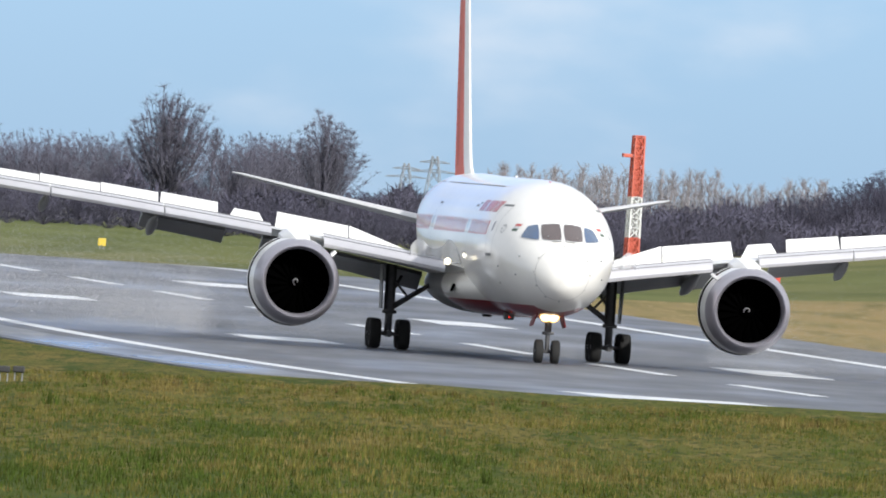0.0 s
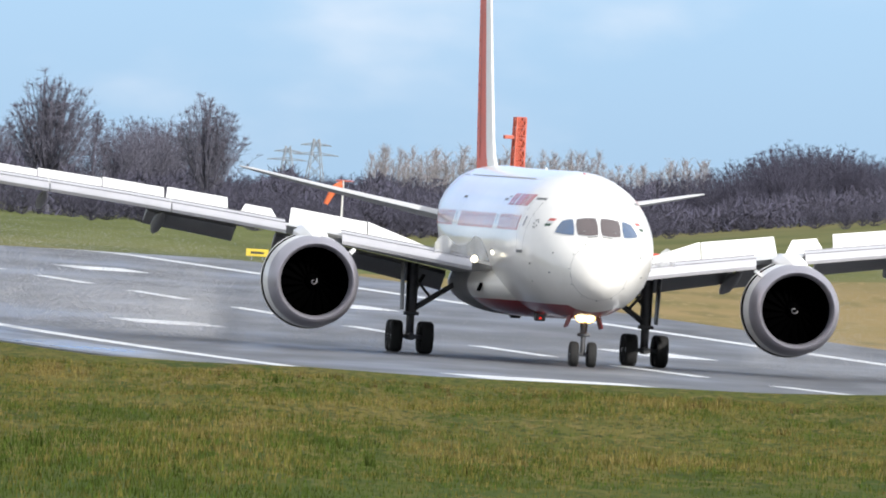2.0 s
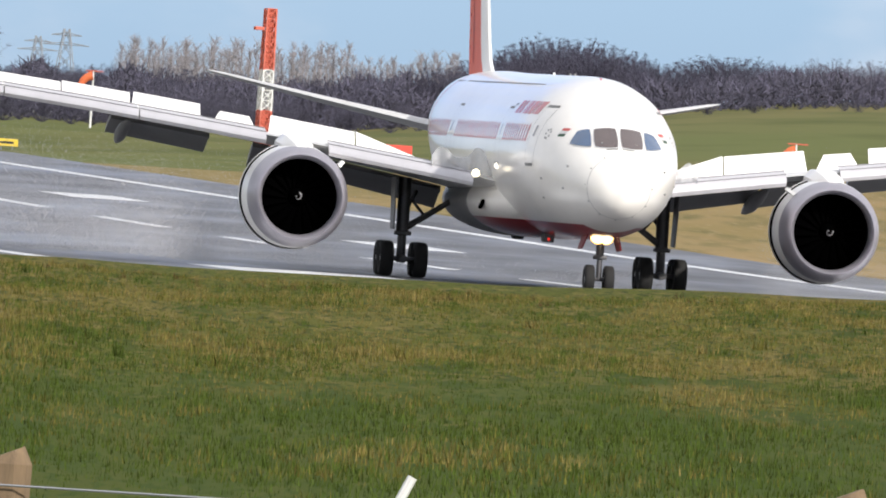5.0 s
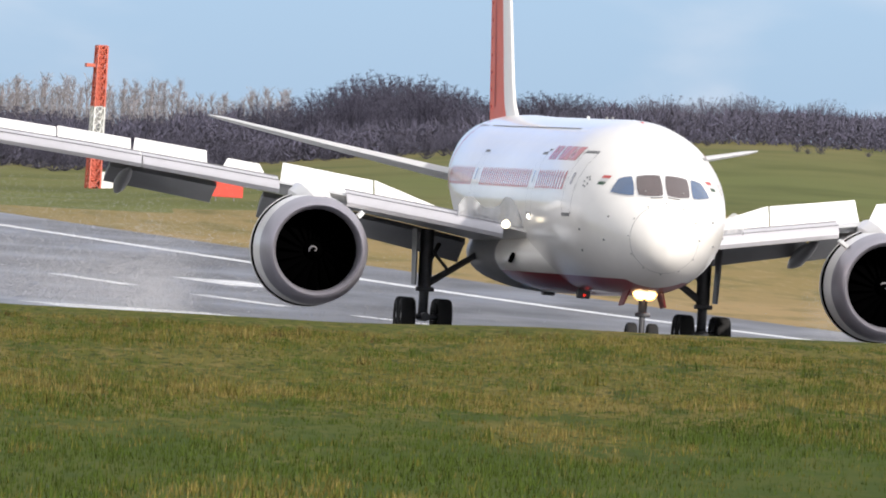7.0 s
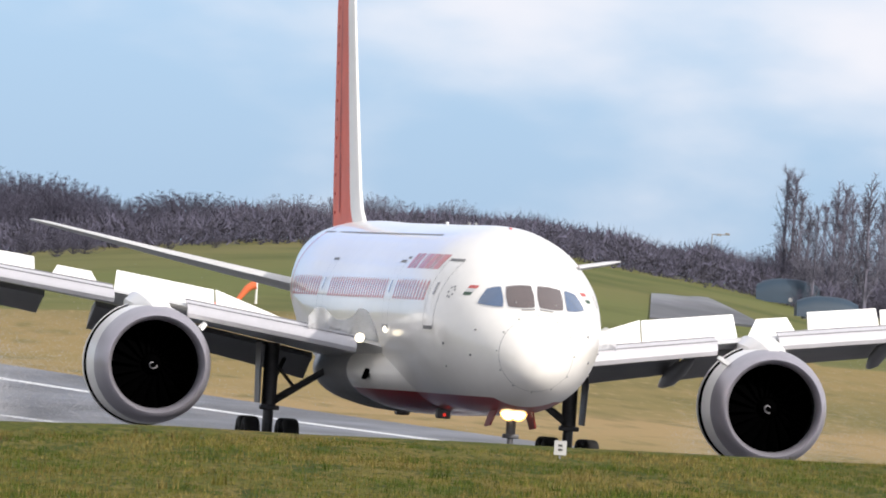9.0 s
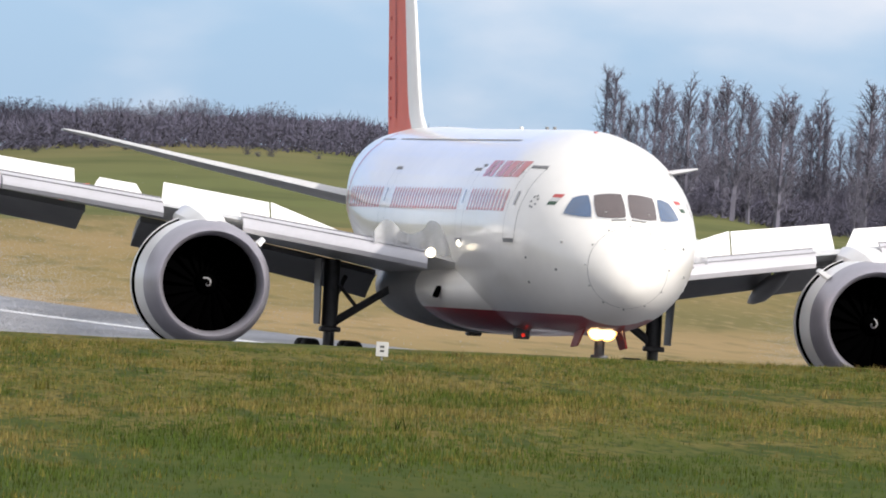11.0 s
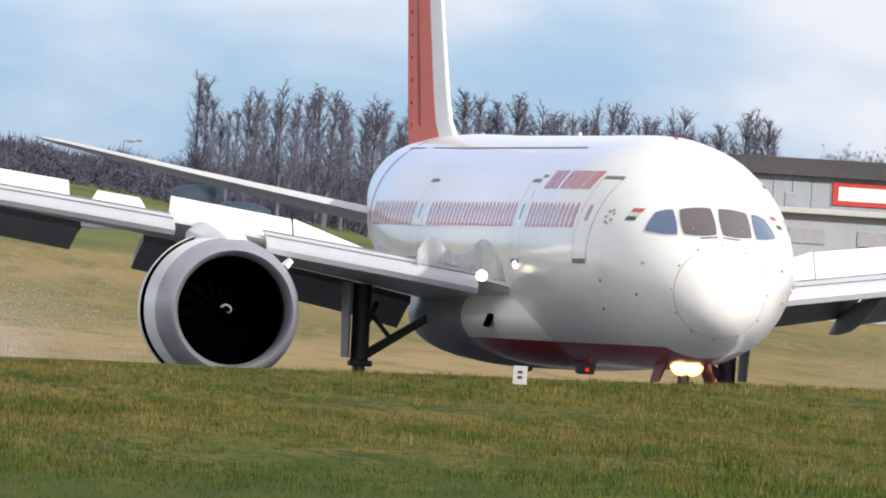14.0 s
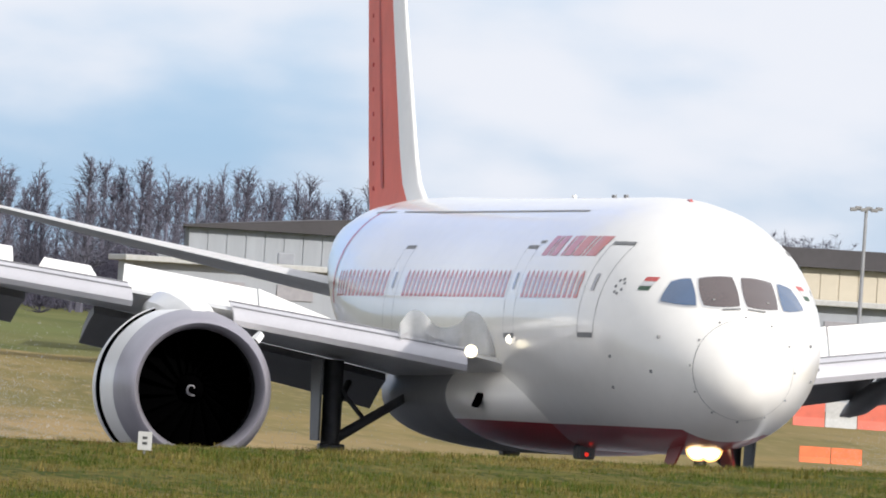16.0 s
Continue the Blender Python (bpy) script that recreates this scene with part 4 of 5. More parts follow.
YELLOW = material("yellow_sign_face", (0.70, 0.52, 0.05), 0.5, vary=0.15, scale=2.0)
GALV = material("galvanised_steel", (0.30, 0.31, 0.33), 0.5, 0.4, vary=0.2, scale=2.0)
PALE_STEEL = material("weathered_pale_steel", (0.24, 0.26, 0.29), 0.6, vary=0.15, scale=1.0)
BOARD_GREY = material("weathered_board", (0.46, 0.46, 0.45), 0.6, vary=0.2, scale=6.0)
TEAL = material("dark_blue_steel", (0.022, 0.046, 0.075), 0.6, vary=0.2, scale=0.5)
BLACK = material("black_print", (0.03, 0.03, 0.03), 0.6, vary=0.2, scale=5.0)


def out_at(away, d):
    x, y = d * math.sin(radians(away)), d * math.cos(radians(away))
    return x, y, ground_z(x, y)


def height_for(away, d, up):
    """How tall a thing must be to reach up degrees above the eye's level."""
    return EYE[2] + d * math.tan(radians(up)) - out_at(away, d)[2]


def stand(away, up, lo=620.0, hi=2300.0):
    """Where the ground beyond the runway lies on that line of sight."""
    d = lo
    while d < hi and (out_at(away, d)[2] - EYE[2]) / d < math.tan(radians(up)):
        d += 5.0
    return d


def tree_mesh(seed, kind, mat):
    """A bare winter tree, one metre tall: tapered trunk, limbs and many fine twigs."""
    rnd = random.Random(seed)
    verts, faces = [], []

    def tube(a, b, ra, rb):
        q = (b - a).to_track_quat("Z", "Y")
        k = len(verts)
        for c, r in ((a, ra), (b, rb)):
            for i in range(4):
                verts.append(c + q @ Vector((r * math.cos(1.5708 * i), r * math.sin(1.5708 * i), 0)))
        for i in range(4):
            faces.append((k + i, k + (i + 1) % 4, k + 4 + (i + 1) % 4, k + 4 + i))

    def twig(p, way, size):
        w = (way * 0.5 + Vector((rnd.gauss(0, 0.6), rnd.gauss(0, 0.6), rnd.gauss(0.25, 0.5)))).normalized()
        s = w.cross(Vector((rnd.gauss(0, 1), rnd.gauss(0, 1), rnd.gauss(0, 1)))).normalized() * 0.0015
        e = p + w * size * rnd.uniform(0.6, 1.3)
        k = len(verts)
        verts.extend((p - s, p + s, e))
        faces.append((k, k + 1, k + 2))

    if kind == "poplar":
        lean = Vector((rnd.uniform(-0.02, 0.02), rnd.uniform(-0.02, 0.02), 1))
        for k in range(10):
            tube(lean * (k / 10), lean * ((k + 1) / 10), 0.012 * (1 - 0.09 * k), 0.012 * (1 - 0.09 * (k + 1)))
        for _ in range(70):
            f = rnd.uniform(0.10, 0.97)
            a = rnd.uniform(0, 6.2832)
            way = Vector((math.cos(a) * 0.33, math.sin(a) * 0.33, 1)).normalized()
            p, size = lean * f, (0.07 + 0.25 * (1 - f)) * rnd.uniform(0.6, 1.2)
            for j in range(4):
                q = p + way * size / 4
                tube(p, q, 0.0024 * (1 - 0.2 * j), 0.0024 * (1 - 0.2 * (j + 1)))
                for _ in range(2 + int(18 * size)):
                    twig(p.lerp(q, rnd.random()), way, 0.025 + 0.14 * size)
                p = q
    else:
        mid, tall, broad, tips, fork = {"round": (0.60, 0.42, 0.50, 260, 0.22), "tall": (0.64, 0.37, 0.27, 280, 0.30), "bush": (0.48, 0.50, 0.62, 150, 0.02)}[kind]
        trunk = [Vector((0, 0, -0.03))]
        for k in range(6):
            trunk.append(trunk[-1] + Vector((rnd.gauss(0, 0.012), rnd.gauss(0, 0.012), 0.115)))
            r = 0.017 * (1 - 0.14 * k)
            tube(trunk[-2], trunk[-1], r, r * 0.85)
        lobes = [(rnd.uniform(0, 6.2832), rnd.uniform(-0.3, 0.8), rnd.uniform(0.75, 1.15)) for _ in range(7)]
        for _ in range(tips):
            u = Vector((rnd.gauss(0, 1), rnd.gauss(0, 1), rnd.gauss(0.25, 0.9))).normalized()
            reach = 0.80
            for a, up, k in lobes:
                if math.cos(math.atan2(u.y, u.x) - a) > 0.6 and abs(u.z - up) < 0.5:
                    reach = k
            rad = reach * rnd.random() ** 0.38
            wide = broad * rad * (1 - 0.4 * max(0.0, u.z) if kind == "tall" else 1)
            tip = Vector((u.x * wide, u.y * wide, max(0.06, mid + u.z * tall * rad)))
            f = min(0.62, max(fork, tip.z * 0.52 - 0.25 * math.hypot(tip.x, tip.y)))
            k = min(5, int(f / 0.115))
            root = trunk[k].lerp(trunk[k + 1], 0.5)
            bend = root.lerp(tip, 0.5) + Vector((rnd.gauss(0, 0.02), rnd.gauss(0, 0.02), -0.05 + rnd.gauss(0, 0.02)))
            tube(root, bend, 0.0044, 0.0026)
            tube(bend, tip, 0.0026, 0.0008)
            way = (tip - bend).normalized()
            for j in range(16):
                twig(bend.lerp(tip, rnd.uniform(0.15, 1.0)), way, 0.06)
            for j in range(12):
                twig(tip, way, 0.045)
    top = max(v.z for v in verts)
    half = max(max(abs(v.x), abs(v.y)) for v in verts)
    target = {"round": 0.52, "tall": 0.34, "poplar": 0.16, "bush": 0.6}[kind]
    k = 1.0 / top
    verts = [(v.x * target / half, v.y * target / half, v.z * k) for v in verts]
    # the trunk's tubes come first, eight corners and four faces each
    stem = 10 if kind == "poplar" else 6
    made = []
    for what, vs, fs in (("trunk", verts[:8 * stem], faces[:4 * stem]), ("crown", verts[8 * stem:], [tuple(i - 8 * stem for i in f) for f in faces[4 * stem:]])):
        me = bpy.data.meshes.new(what)
        me.from_pydata(vs, [], fs)
        me.materials.append(mat)
        me.update()
        made.append((what, me))
    return made


TREES = {}
for kind, mat, tone in (("round", BARK, ""), ("tall", BARK, ""), ("poplar", BARK, ""), ("bush", BARK_DARK, ""), ("poplar", BARK_PALE, "pale"), ("round", BARK_DARK, "dark")):
    TREES[kind + tone] = [tree_mesh(11 + 7 * i + len(kind + tone), kind, mat) for i in range(3 if kind != "bush" else 2)]
LABELS = {"round": ("tree", "bare broad winter tree on the far field"), "tall": ("tree", "tall bare winter tree above the hedge"),
          "poplar": ("tree", "bare slender winter tree in a row"), "bush": ("bush", "dark leafless bush at the field's edge"),
          "poplarpale": ("tree", "pale bare birch in a distant row"), "rounddark": ("tree", "dark bare broad tree on the hill")}
rnd = random.Random(5)


def tree(away, d, up, kind, fat=1.0):
    x, y, z = out_at(away, d)
    h = height_for(away, d, up)
    name, label = LABELS[kind]
    ob = new(name)
    for what, me in rnd.choice(TREES[kind]):
        new(what, me).parent = ob
    ob.matrix_basis = pose(x, y, z - 0.1, 0, 0, rnd.uniform(0, 360)) @ Matrix.Diagonal((h * fat, h * fat, h, 1))
    tagged(ob, label, "bush" if name == "bush" else "tree", "trees beyond the runway")


def belt(a0, a1, up0, up1, n, kind, d=1950, fat=1.0, jitter=0.02):
    for i in range(n):
        f = (i + rnd.uniform(0.25, 0.75)) / n
        tree(a0 + (a1 - a0) * f, d + rnd.uniform(-60, 60), up0 + (up1 - up0) * f + rnd.uniform(-jitter, jitter * 0.6), kind, fat * rnd.uniform(0.85, 1.2))


def woods():
    belt(-2.4, -1.75, 0.13, 0.15, 8, "round")
    belt(-1.75, -1.03, 0.185, 0.165, 14, "round", fat=1.1)
    tree(-0.955, 1880, 0.30, "tall", 1.15)
    tree(-0.86, 1900, 0.20, "poplar", 1.6)
    tree(-0.83, 1920, 0.16, "poplar", 1.6)
    belt(-0.82, -0.62, 0.19, 0.21, 5, "round", fat=1.15)
    tree(-0.575, 1870, 0.264, "tall", 1.05)
    belt(-0.55, -0.2, 0.075, 0.085, 14, "rounddark", fat=1.5, jitter=0.008)
    belt(-0.2, 0.36, 0.15, 0.172, 50, "poplarpale", 2050, 1.7, 0.025)
    belt(-0.2, 0.45, 0.09, 0.10, 14, "rounddark", fat=1.5, jitter=0.01)
    belt(0.36, 0.62, 0.13, 0.172, 24, "poplarpale", 2050, 1.7, 0.025)
    belt(0.40, 0.66, 0.12, 0.14, 7, "rounddark", fat=1.3)
    belt(0.66, 0.86, 0.16, 0.24, 7, "rounddark", fat=1.3, jitter=0.01)
    belt(0.86, 1.08, 0.24, 0.185, 7, "rounddark", fat=1.3, jitter=0.01)
    belt(1.08, 1.40, 0.185, 0.212, 7, "rounddark", fat=1.9, jitter=0.03)
    belt(1.44, 1.90, 0.20, 0.222, 9, "round", fat=1.6, jitter=0.045)
    belt(1.92, 2.08, 0.20, 0.13, 5, "round", fat=1.3)
    belt(2.12, 2.34, 0.165, 0.178, 6, "round", fat=1.2)
    belt(2.34, 2.62, 0.15, 0.165, 8, "round", fat=1.2)
    belt(2.60, 2.72, 0.16, 0.20, 3, "rounddark", fat=1.1)
    belt(2.67, 3.22, 0.345, 0.33, 30, "poplar", 1900, 1.55, 0.06)
    belt(3.20, 3.30, 0.24, 0.26, 4, "poplar", 1900, 1.2)
    belt(3.28, 4.06, 0.345, 0.34, 44, "poplar", 1900, 1.55, 0.055)
    belt(2.6, 4.1, 0.16, 0.17, 22, "rounddark", 1960, 1.2)
    belt(4.20, 4.38, 0.29, 0.31, 4, "round", 1900, 0.9)
    belt(4.93, 5.06, 0.295, 0.305, 4, "rounddark", 1900, 1.15, 0.01)
    belt(4.4, 6.4, 0.23, 0.23, 12, "round", 1950)
    for a0, a1, n, up in ((-2.4, -0.55, 46, 0.045), (-0.6, 0.75, 44, 0.055), (0.7, 1.45, 20, 0.115), (1.45, 2.02, 16, 0.125), (2.1, 2.75, 14, 0.07), (2.75, 4.2, 30, 0.09)):
        belt(a0, a1, up, up, n, "bush", 1870, 1.1, 0.02)


def scrub():
    """The tangled undergrowth along the foot of the woods."""
    r = random.Random(9)
    verts, faces = [], []
    for _ in range(120000):
        away = r.uniform(-2.5, 4.6)
        d = 1885 + r.uniform(-18, 60)
        x, y, z = out_at(away, d)
        hill = 0.75 + 0.5 * noise.noise((away * 9.0, 3.0, 0.0))
        tall = (4.6 if away < 0.5 else 3.0) * hill
        h = tall * r.random() ** 0.8
        w = Vector((r.gauss(0, 0.5), r.gauss(0, 0.5), r.gauss(0.5, 0.5))).normalized() * r.uniform(0.5, 1.4)
        s = w.cross(Vector((r.gauss(0, 1), r.gauss(0, 1), r.gauss(0, 1)))).normalized() * r.uniform(0.03, 0.08)
        p = Vector((x, y, z + h - 0.2))
        k = len(verts)
        verts += [p - s, p + s, p + w]
        faces.append((k, k + 1, k + 2))
    tagged(raw("undergrowth", verts, faces, BARK_DARK), "dark tangled undergrowth along the far hedge", "undergrowth", kind="stuff")


def lattice_mast():
    d = 1650.0
    x, y, z = out_at(0.157, d)
    h = height_for(0.157, d, 0.238)
    mast = thing("lattice_mast", "red and white banded lattice mast in the far grass", "mast", (x, y, z), 20)
    w0, w1, n = 0.40, 0.32, 14
    for i in range(n):
        a, b = h * i / n, h * (i + 1) / n
        wa, wb = w0 + (w1 - w0) * i / n, w0 + (w1 - w0) * (i + 1) / n
        ring = lambda w, zz: [Vector((w * sx, w * sy, zz)) for sx, sy in ((-1, -1), (1, -1), (1, 1), (-1, 1))]
        lo, hi = ring(wa, a), ring(wb, b)
        band = i / n
        for k in range(4):
            j = (k + 1) % 4
            for name, p, q, r in (("mast_leg", lo[k], hi[k], 0.075), ("brace", lo[k], hi[j], 0.045), ("brace", lo[j], hi[k], 0.045), ("rung", hi[k], hi[j], 0.045)):
                bm = bmesh.new()
                rod(bm, p, q, r, n=4)
                part(name, bm, MAST_WHITE if 0.22 < band < 0.55 else MAST_RED, mast)
        if not 0.22 < band < 0.55:
            bm = bmesh.new()
            box(bm, (0, 0, (a + b) / 2), (wa * 0.8, 0.08, (b - a) * 0.98), 0.01)
            part("antenna_panel", bm, MAST_RED, mast)
    bm = bmesh.new()
    box(bm, (-0.75, 0, h * 0.86), (0.7, 0.4, 0.25), 0.03)
    part("side_arm", bm, MAST_RED, mast)
    bm = bmesh.new()
    box(bm, (0.9, 0, 0.6), (0.9, 0.8, 1.2), 0.05)
    part("equipment_box", bm, MAST_WHITE, mast)


def windsock(away, up, top, lean, size=1.0, group="windsocks"):
    d = stand(away, up)
    x, y, z = out_at(away, d)
    h = height_for(away, d, top)
    sock = thing("windsock", "faded orange windsock hanging from a red pole", "windsock", (x, y, z), 0, group)
    bm = bmesh.new()
    rod(bm, (0, 0, -0.1), (0, 0, h), 0.09, 0.06, 8)
    part("pole", bm, MAST_WHITE, sock)
    bm = bmesh.new()
    rod(bm, (-0.55, 0, h), (0.75, 0, h), 0.05, n=6)
    part("cross_arm", bm, MAST_RED, sock)
    bm = bmesh.new()
    rings = []
    px, pz, ang = -0.05, h - 0.35, radians(15)
    for k in range(8):
        r = (0.40 - 0.027 * k) * size
        q = Matrix.Rotation(-ang, 3, "Y")
        rings.append([Vector((px, 0, pz)) + q @ Vector((0, r * math.cos(6.2832 * i / 14), r * math.sin(6.2832 * i / 14))) for i in range(14)])
        ang = radians(15 + lean * min(1, k / 3))
        px -= 0.33 * size * math.cos(ang)
        pz -= 0.33 * size * math.sin(ang)
    loft(bm, rings, caps=False)
    part("sock", bm, ORANGE, sock, "limp orange cloth cone", smooth=True)


def pylon(away, up, d=3100.0):
    x, y, z = out_at(away, d)
    h = height_for(away, d, up)
    py = thing("power_pylon", "grey steel power line pylon far off", "pylon", (x, y, z), 10, "power pylons")
    for i in range(6):
        a, b = h * i / 6, h * (i + 1) / 6
        wa, wb = 1.7 * (1 - 0.8 * i / 6), 1.7 * (1 - 0.8 * (i + 1) / 6)
        for sx in (-1, 1):
            for sy in (-1, 1):
                for name, end, r in (("tower_leg", sx, 0.08), ("brace", -sx, 0.045)):
                    bm = bmesh.new()
                    rod(bm, (wa * sx, wa * sy, a), (wb * end, wb * sy, b), r, n=4)
                    part(name, bm, PALE_STEEL, py)
    for zz, w in ((h * 0.80, 3.0), (h * 0.92, 2.0)):
        bm = bmesh.new()
        rod(bm, (-w, 0, zz), (0, 0, zz + 0.35), 0.06, n=4)
        rod(bm, (w, 0, zz), (0, 0, zz + 0.35), 0.06, n=4)
        rod(bm, (-w, 0, zz), (w, 0, zz), 0.06, n=4)
        part("cross_arm", bm, PALE_STEEL, py)


def sign(away, up, w, h, mat, label):
    d = stand(away, up)
    x, y, z = out_at(away, d)
    s = thing("taxiway_sign", label, "sign", (x, y, z), -away, "signs in the grass")
    bm = bmesh.new()
    box(bm, (0, 0, 0.25 + h / 2), (w, 0.25, h), 0.03)
    part("sign_box", bm, mat, s)
    for k in range(max(2, int(w / 0.8))):
        bm = bmesh.new()
        xx = -w / 2 + w * (k + 0.5) / max(2, int(w / 0.8))
        rod(bm, (xx, 0, -0.1), (xx, 0, 0.3), 0.04, n=6)
        part("leg", bm, GALV, s)
    if mat is YELLOW and w > 1:
        bm = bmesh.new()
        box(bm, (0, -0.13, 0.25 + h / 2), (w * 0.6, 0.012, h * 0.32), 0.0)
        part("sign_bar", bm, BLACK, s)


def hangar():
    d = 1500.0
    x0, x1 = d * math.tan(radians(3.555)), d * math.tan(radians(6.2))
    z0 = ground_z(x0, d) - 0.3
    top = EYE[2] + d * math.tan(radians(0.206))
    hang = thing("hangar", "large grey hangar with a dark shallow roof", "hangar", (0, 0, 0))
    xm = d * math.tan(radians(5.02))
    for a, b, mat, name in ((x0, xm, WALL_GREY, "front_wall"), (xm, x1, WALL_CREAM, "cream_wall")):
        bm = bmesh.new()
        box(bm, ((a + b) / 2, d + 0.2, (z0 + top) / 2), (b - a, 0.4, top - z0), 0.0)
        w = part(name, bm, mat, hang)
        k = 0
        while a + 1.2 * k < b - 0.2:
            bm = bmesh.new()
            box(bm, (a + 1.2 * k + 0.6, d - 0.03, (z0 + top) / 2), (1.12, 0.06, top - z0 - 0.1), 0.01)
            part("cladding_panel", bm, mat, w)
            k += 1
    for x in (x0, x1):
        bm = bmesh.new()
        loft(bm, [[(x * k - 0.2, d * k + 0.45, z0), (x * k + 0.2, d * k + 0.45, z0), (x * k + 0.2, d * k + 0.45, top), (x * k - 0.2, d * k + 0.45, top)] for k in (1.0, 1.027)])
        part("side_wall", bm, WALL_GREY, hang)
    bm = bmesh.new()
    ridge = EYE[2] + d * math.tan(radians(0.247))
    xr = d * math.tan(radians(3.95))
    loft(bm, [[((x0 - 0.4) * y / d, y, top), ((x0 - 0.4) * y / d, y, top + 0.12), (xr, y, ridge), (x1 + 0.4, y, ridge + 0.25), (x1 + 0.4, y, top)] for y in (d - 0.7, d + 41)])
    part("roof", bm, ROOF_DARK, hang, "dark shallow roof with a deep fascia")
    # a white board in a red frame on the wall
    a, b = d * math.tan(radians(4.20)), d * math.tan(radians(4.475))
    lo, hi = EYE[2] + d * math.tan(radians(0.140)), EYE[2] + d * math.tan(radians(0.196))
    bm = bmesh.new()
    box(bm, ((a + b) / 2, d - 0.12, (lo + hi) / 2), (b - a, 0.12, hi - lo), 0.02)
    board = part("sign_frame", bm, RED, hang, "red frame of a white board")
    bm = bmesh.new()
    box(bm, ((a + b) / 2, d - 0.2, (lo + hi) / 2), (b - a - 0.7, 0.06, hi - lo - 0.6), 0.02)
    part("sign_face", bm, WHITE, board)
    # low building in front
    e = 1440.0
    xa, xb = e * math.tan(radians(3.43)), e * math.tan(radians(6.0))
    zt = EYE[2] + e * math.tan(radians(0.118))
    low = thing("terminal_pier", "low grey pier building with a pale roof edge", "building")
    bm = bmesh.new()
    box(bm, ((xa + xb) / 2, e + 8, (z0 + zt) / 2 - 0.5), (xb - xa, 16, zt - z0 + 1.0), 0.0)
    body = part("pier_wall", bm, WALL_GREY, low)
    bm = bmesh.new()
    box(bm, ((xa + xb) / 2, e + 8, zt + 0.12), (xb - xa + 1.2, 17.5, 0.35), 0.05)
    part("roof_edge", bm, BOARD_GREY, low, "pale flat roof edge")
    for k in range(16):
        xx = xa + 1.5 + k * (xb - xa - 3) / 15
        bm = bmesh.new()
        box(bm, (xx, e - 0.03, zt - 1.4), (2.2, 0.12, 0.9), 0.02)
        part("pier_window", bm, PANE, body)
    for k in range(9):
        xx = xa + 2.0 + k * (xb - xa - 4) / 8
        bm = bmesh.new()
        box(bm, (xx, e + 5 + 3 * (k % 2), zt + 0.30 + 0.25 + 0.1 * (k % 3)), (0.7 + 0.3 * (k % 2), 0.8, 0.5 + 0.2 * (k % 3)), 0.05)
        part("roof_unit", bm, GALV, low)


def hill_road():
    """A worn grey taxiway that climbs the flank of the hill."""
    rows = []
    for i in range(13):
        f = i / 12
        top = 0.030 if f < 0.5 else 0.030 - 0.052 * (f - 0.5) / 0.5
        a = 2.37 + 0.27 * f
        near, far = stand(a, -0.028), stand(a, top)
        row = []
        for k in range(7):
            x, y, z = out_at(a, near + (far - near) * k / 6)
            row.append((x, y, z + 0.12))
        rows.append(row)
    bm = bmesh.new()
    loft(bm, [row + [(x, y, z - 0.5) for x, y, z in reversed(row)] for row in rows])
    tagged(part("taxiway", bm, ASPHALT), "worn grey taxiway climbing the hill", "taxiway", kind="structure")


def steel_cabin(away, d, w, h, turn):
    """A round-backed dark blue steel cabin with a pale lamp on its side."""
    x, y, z = out_at(away, d)
    cabin = thing("training_cabin", "dark blue round-backed steel cabin beyond the grass", "cabin", (x, y, z), -away + math.degrees(turn), "steel cabins")
    bm = bmesh.new()
    rings = []
    for k in range(9):
        u = -1 + k / 4
        tall = h * (1 - 0.30 * abs(u) ** 3)
        rings.append([(u * w / 2, 0.9 * math.cos(t), 0.35 + tall * max(0.0, math.sin(t)) ** 0.7) for t in (math.pi * i / 10 for i in range(11))])
    loft(bm, rings)
    body = part("shell", bm, TEAL, cabin, "dark blue steel shell", smooth=True)
    # pale box stands for a lit lamp, its brightness only colour
    bm = bmesh.new()
    box(bm, (0.05 * w, -0.93, 0.62), (0.28, 0.08, 0.30), 0.03)
    part("lamp_spot", bm, BOARD_GREY, body, "pale square standing for a lamp's bright spot")
    for sx in (-1, 1):
        bm = bmesh.new()
        box(bm, (sx * w * 0.36, 0, 0.15), (0.25, 1.3, 0.5), 0.04)
        part("skid", bm, GALV, cabin)


def lamp_post(away, d, up, heads):
    x, y, z = out_at(away, d)
    h = height_for(away, d, up)
    lp = thing("floodlight_mast" if heads > 2 else "street_lamp", "tall steel floodlight mast with a crown of lamps" if heads > 2 else "thin steel lamp post with a long arm", "lamp post", (x, y, z), 0)
    bm = bmesh.new()
    rod(bm, (0, 0, -0.2), (0, 0, h), 0.16 if heads > 2 else 0.07, 0.09 if heads > 2 else 0.05, 8)
    part("post", bm, GALV, lp)
    bm = bmesh.new()
    w = 0.75 if heads > 2 else 1.4
    rod(bm, (-w if heads > 2 else 0, 0, h - 0.05), (w, 0, h), 0.06, n=6)
    part("arm", bm, GALV, lp)
    for k in range(heads):
        bm = bmesh.new()
        xx = -w + 2 * w * k / max(1, heads - 1) if heads > 2 else w * (k + 0.8) / heads
        box(bm, (xx, -0.1 + 0.2 * (k % 2), h - 0.05 + 0.1 * (k % 2)), (0.4, 0.35, 0.2), 0.04)
        part("lamp_head", bm, SEAM, lp)


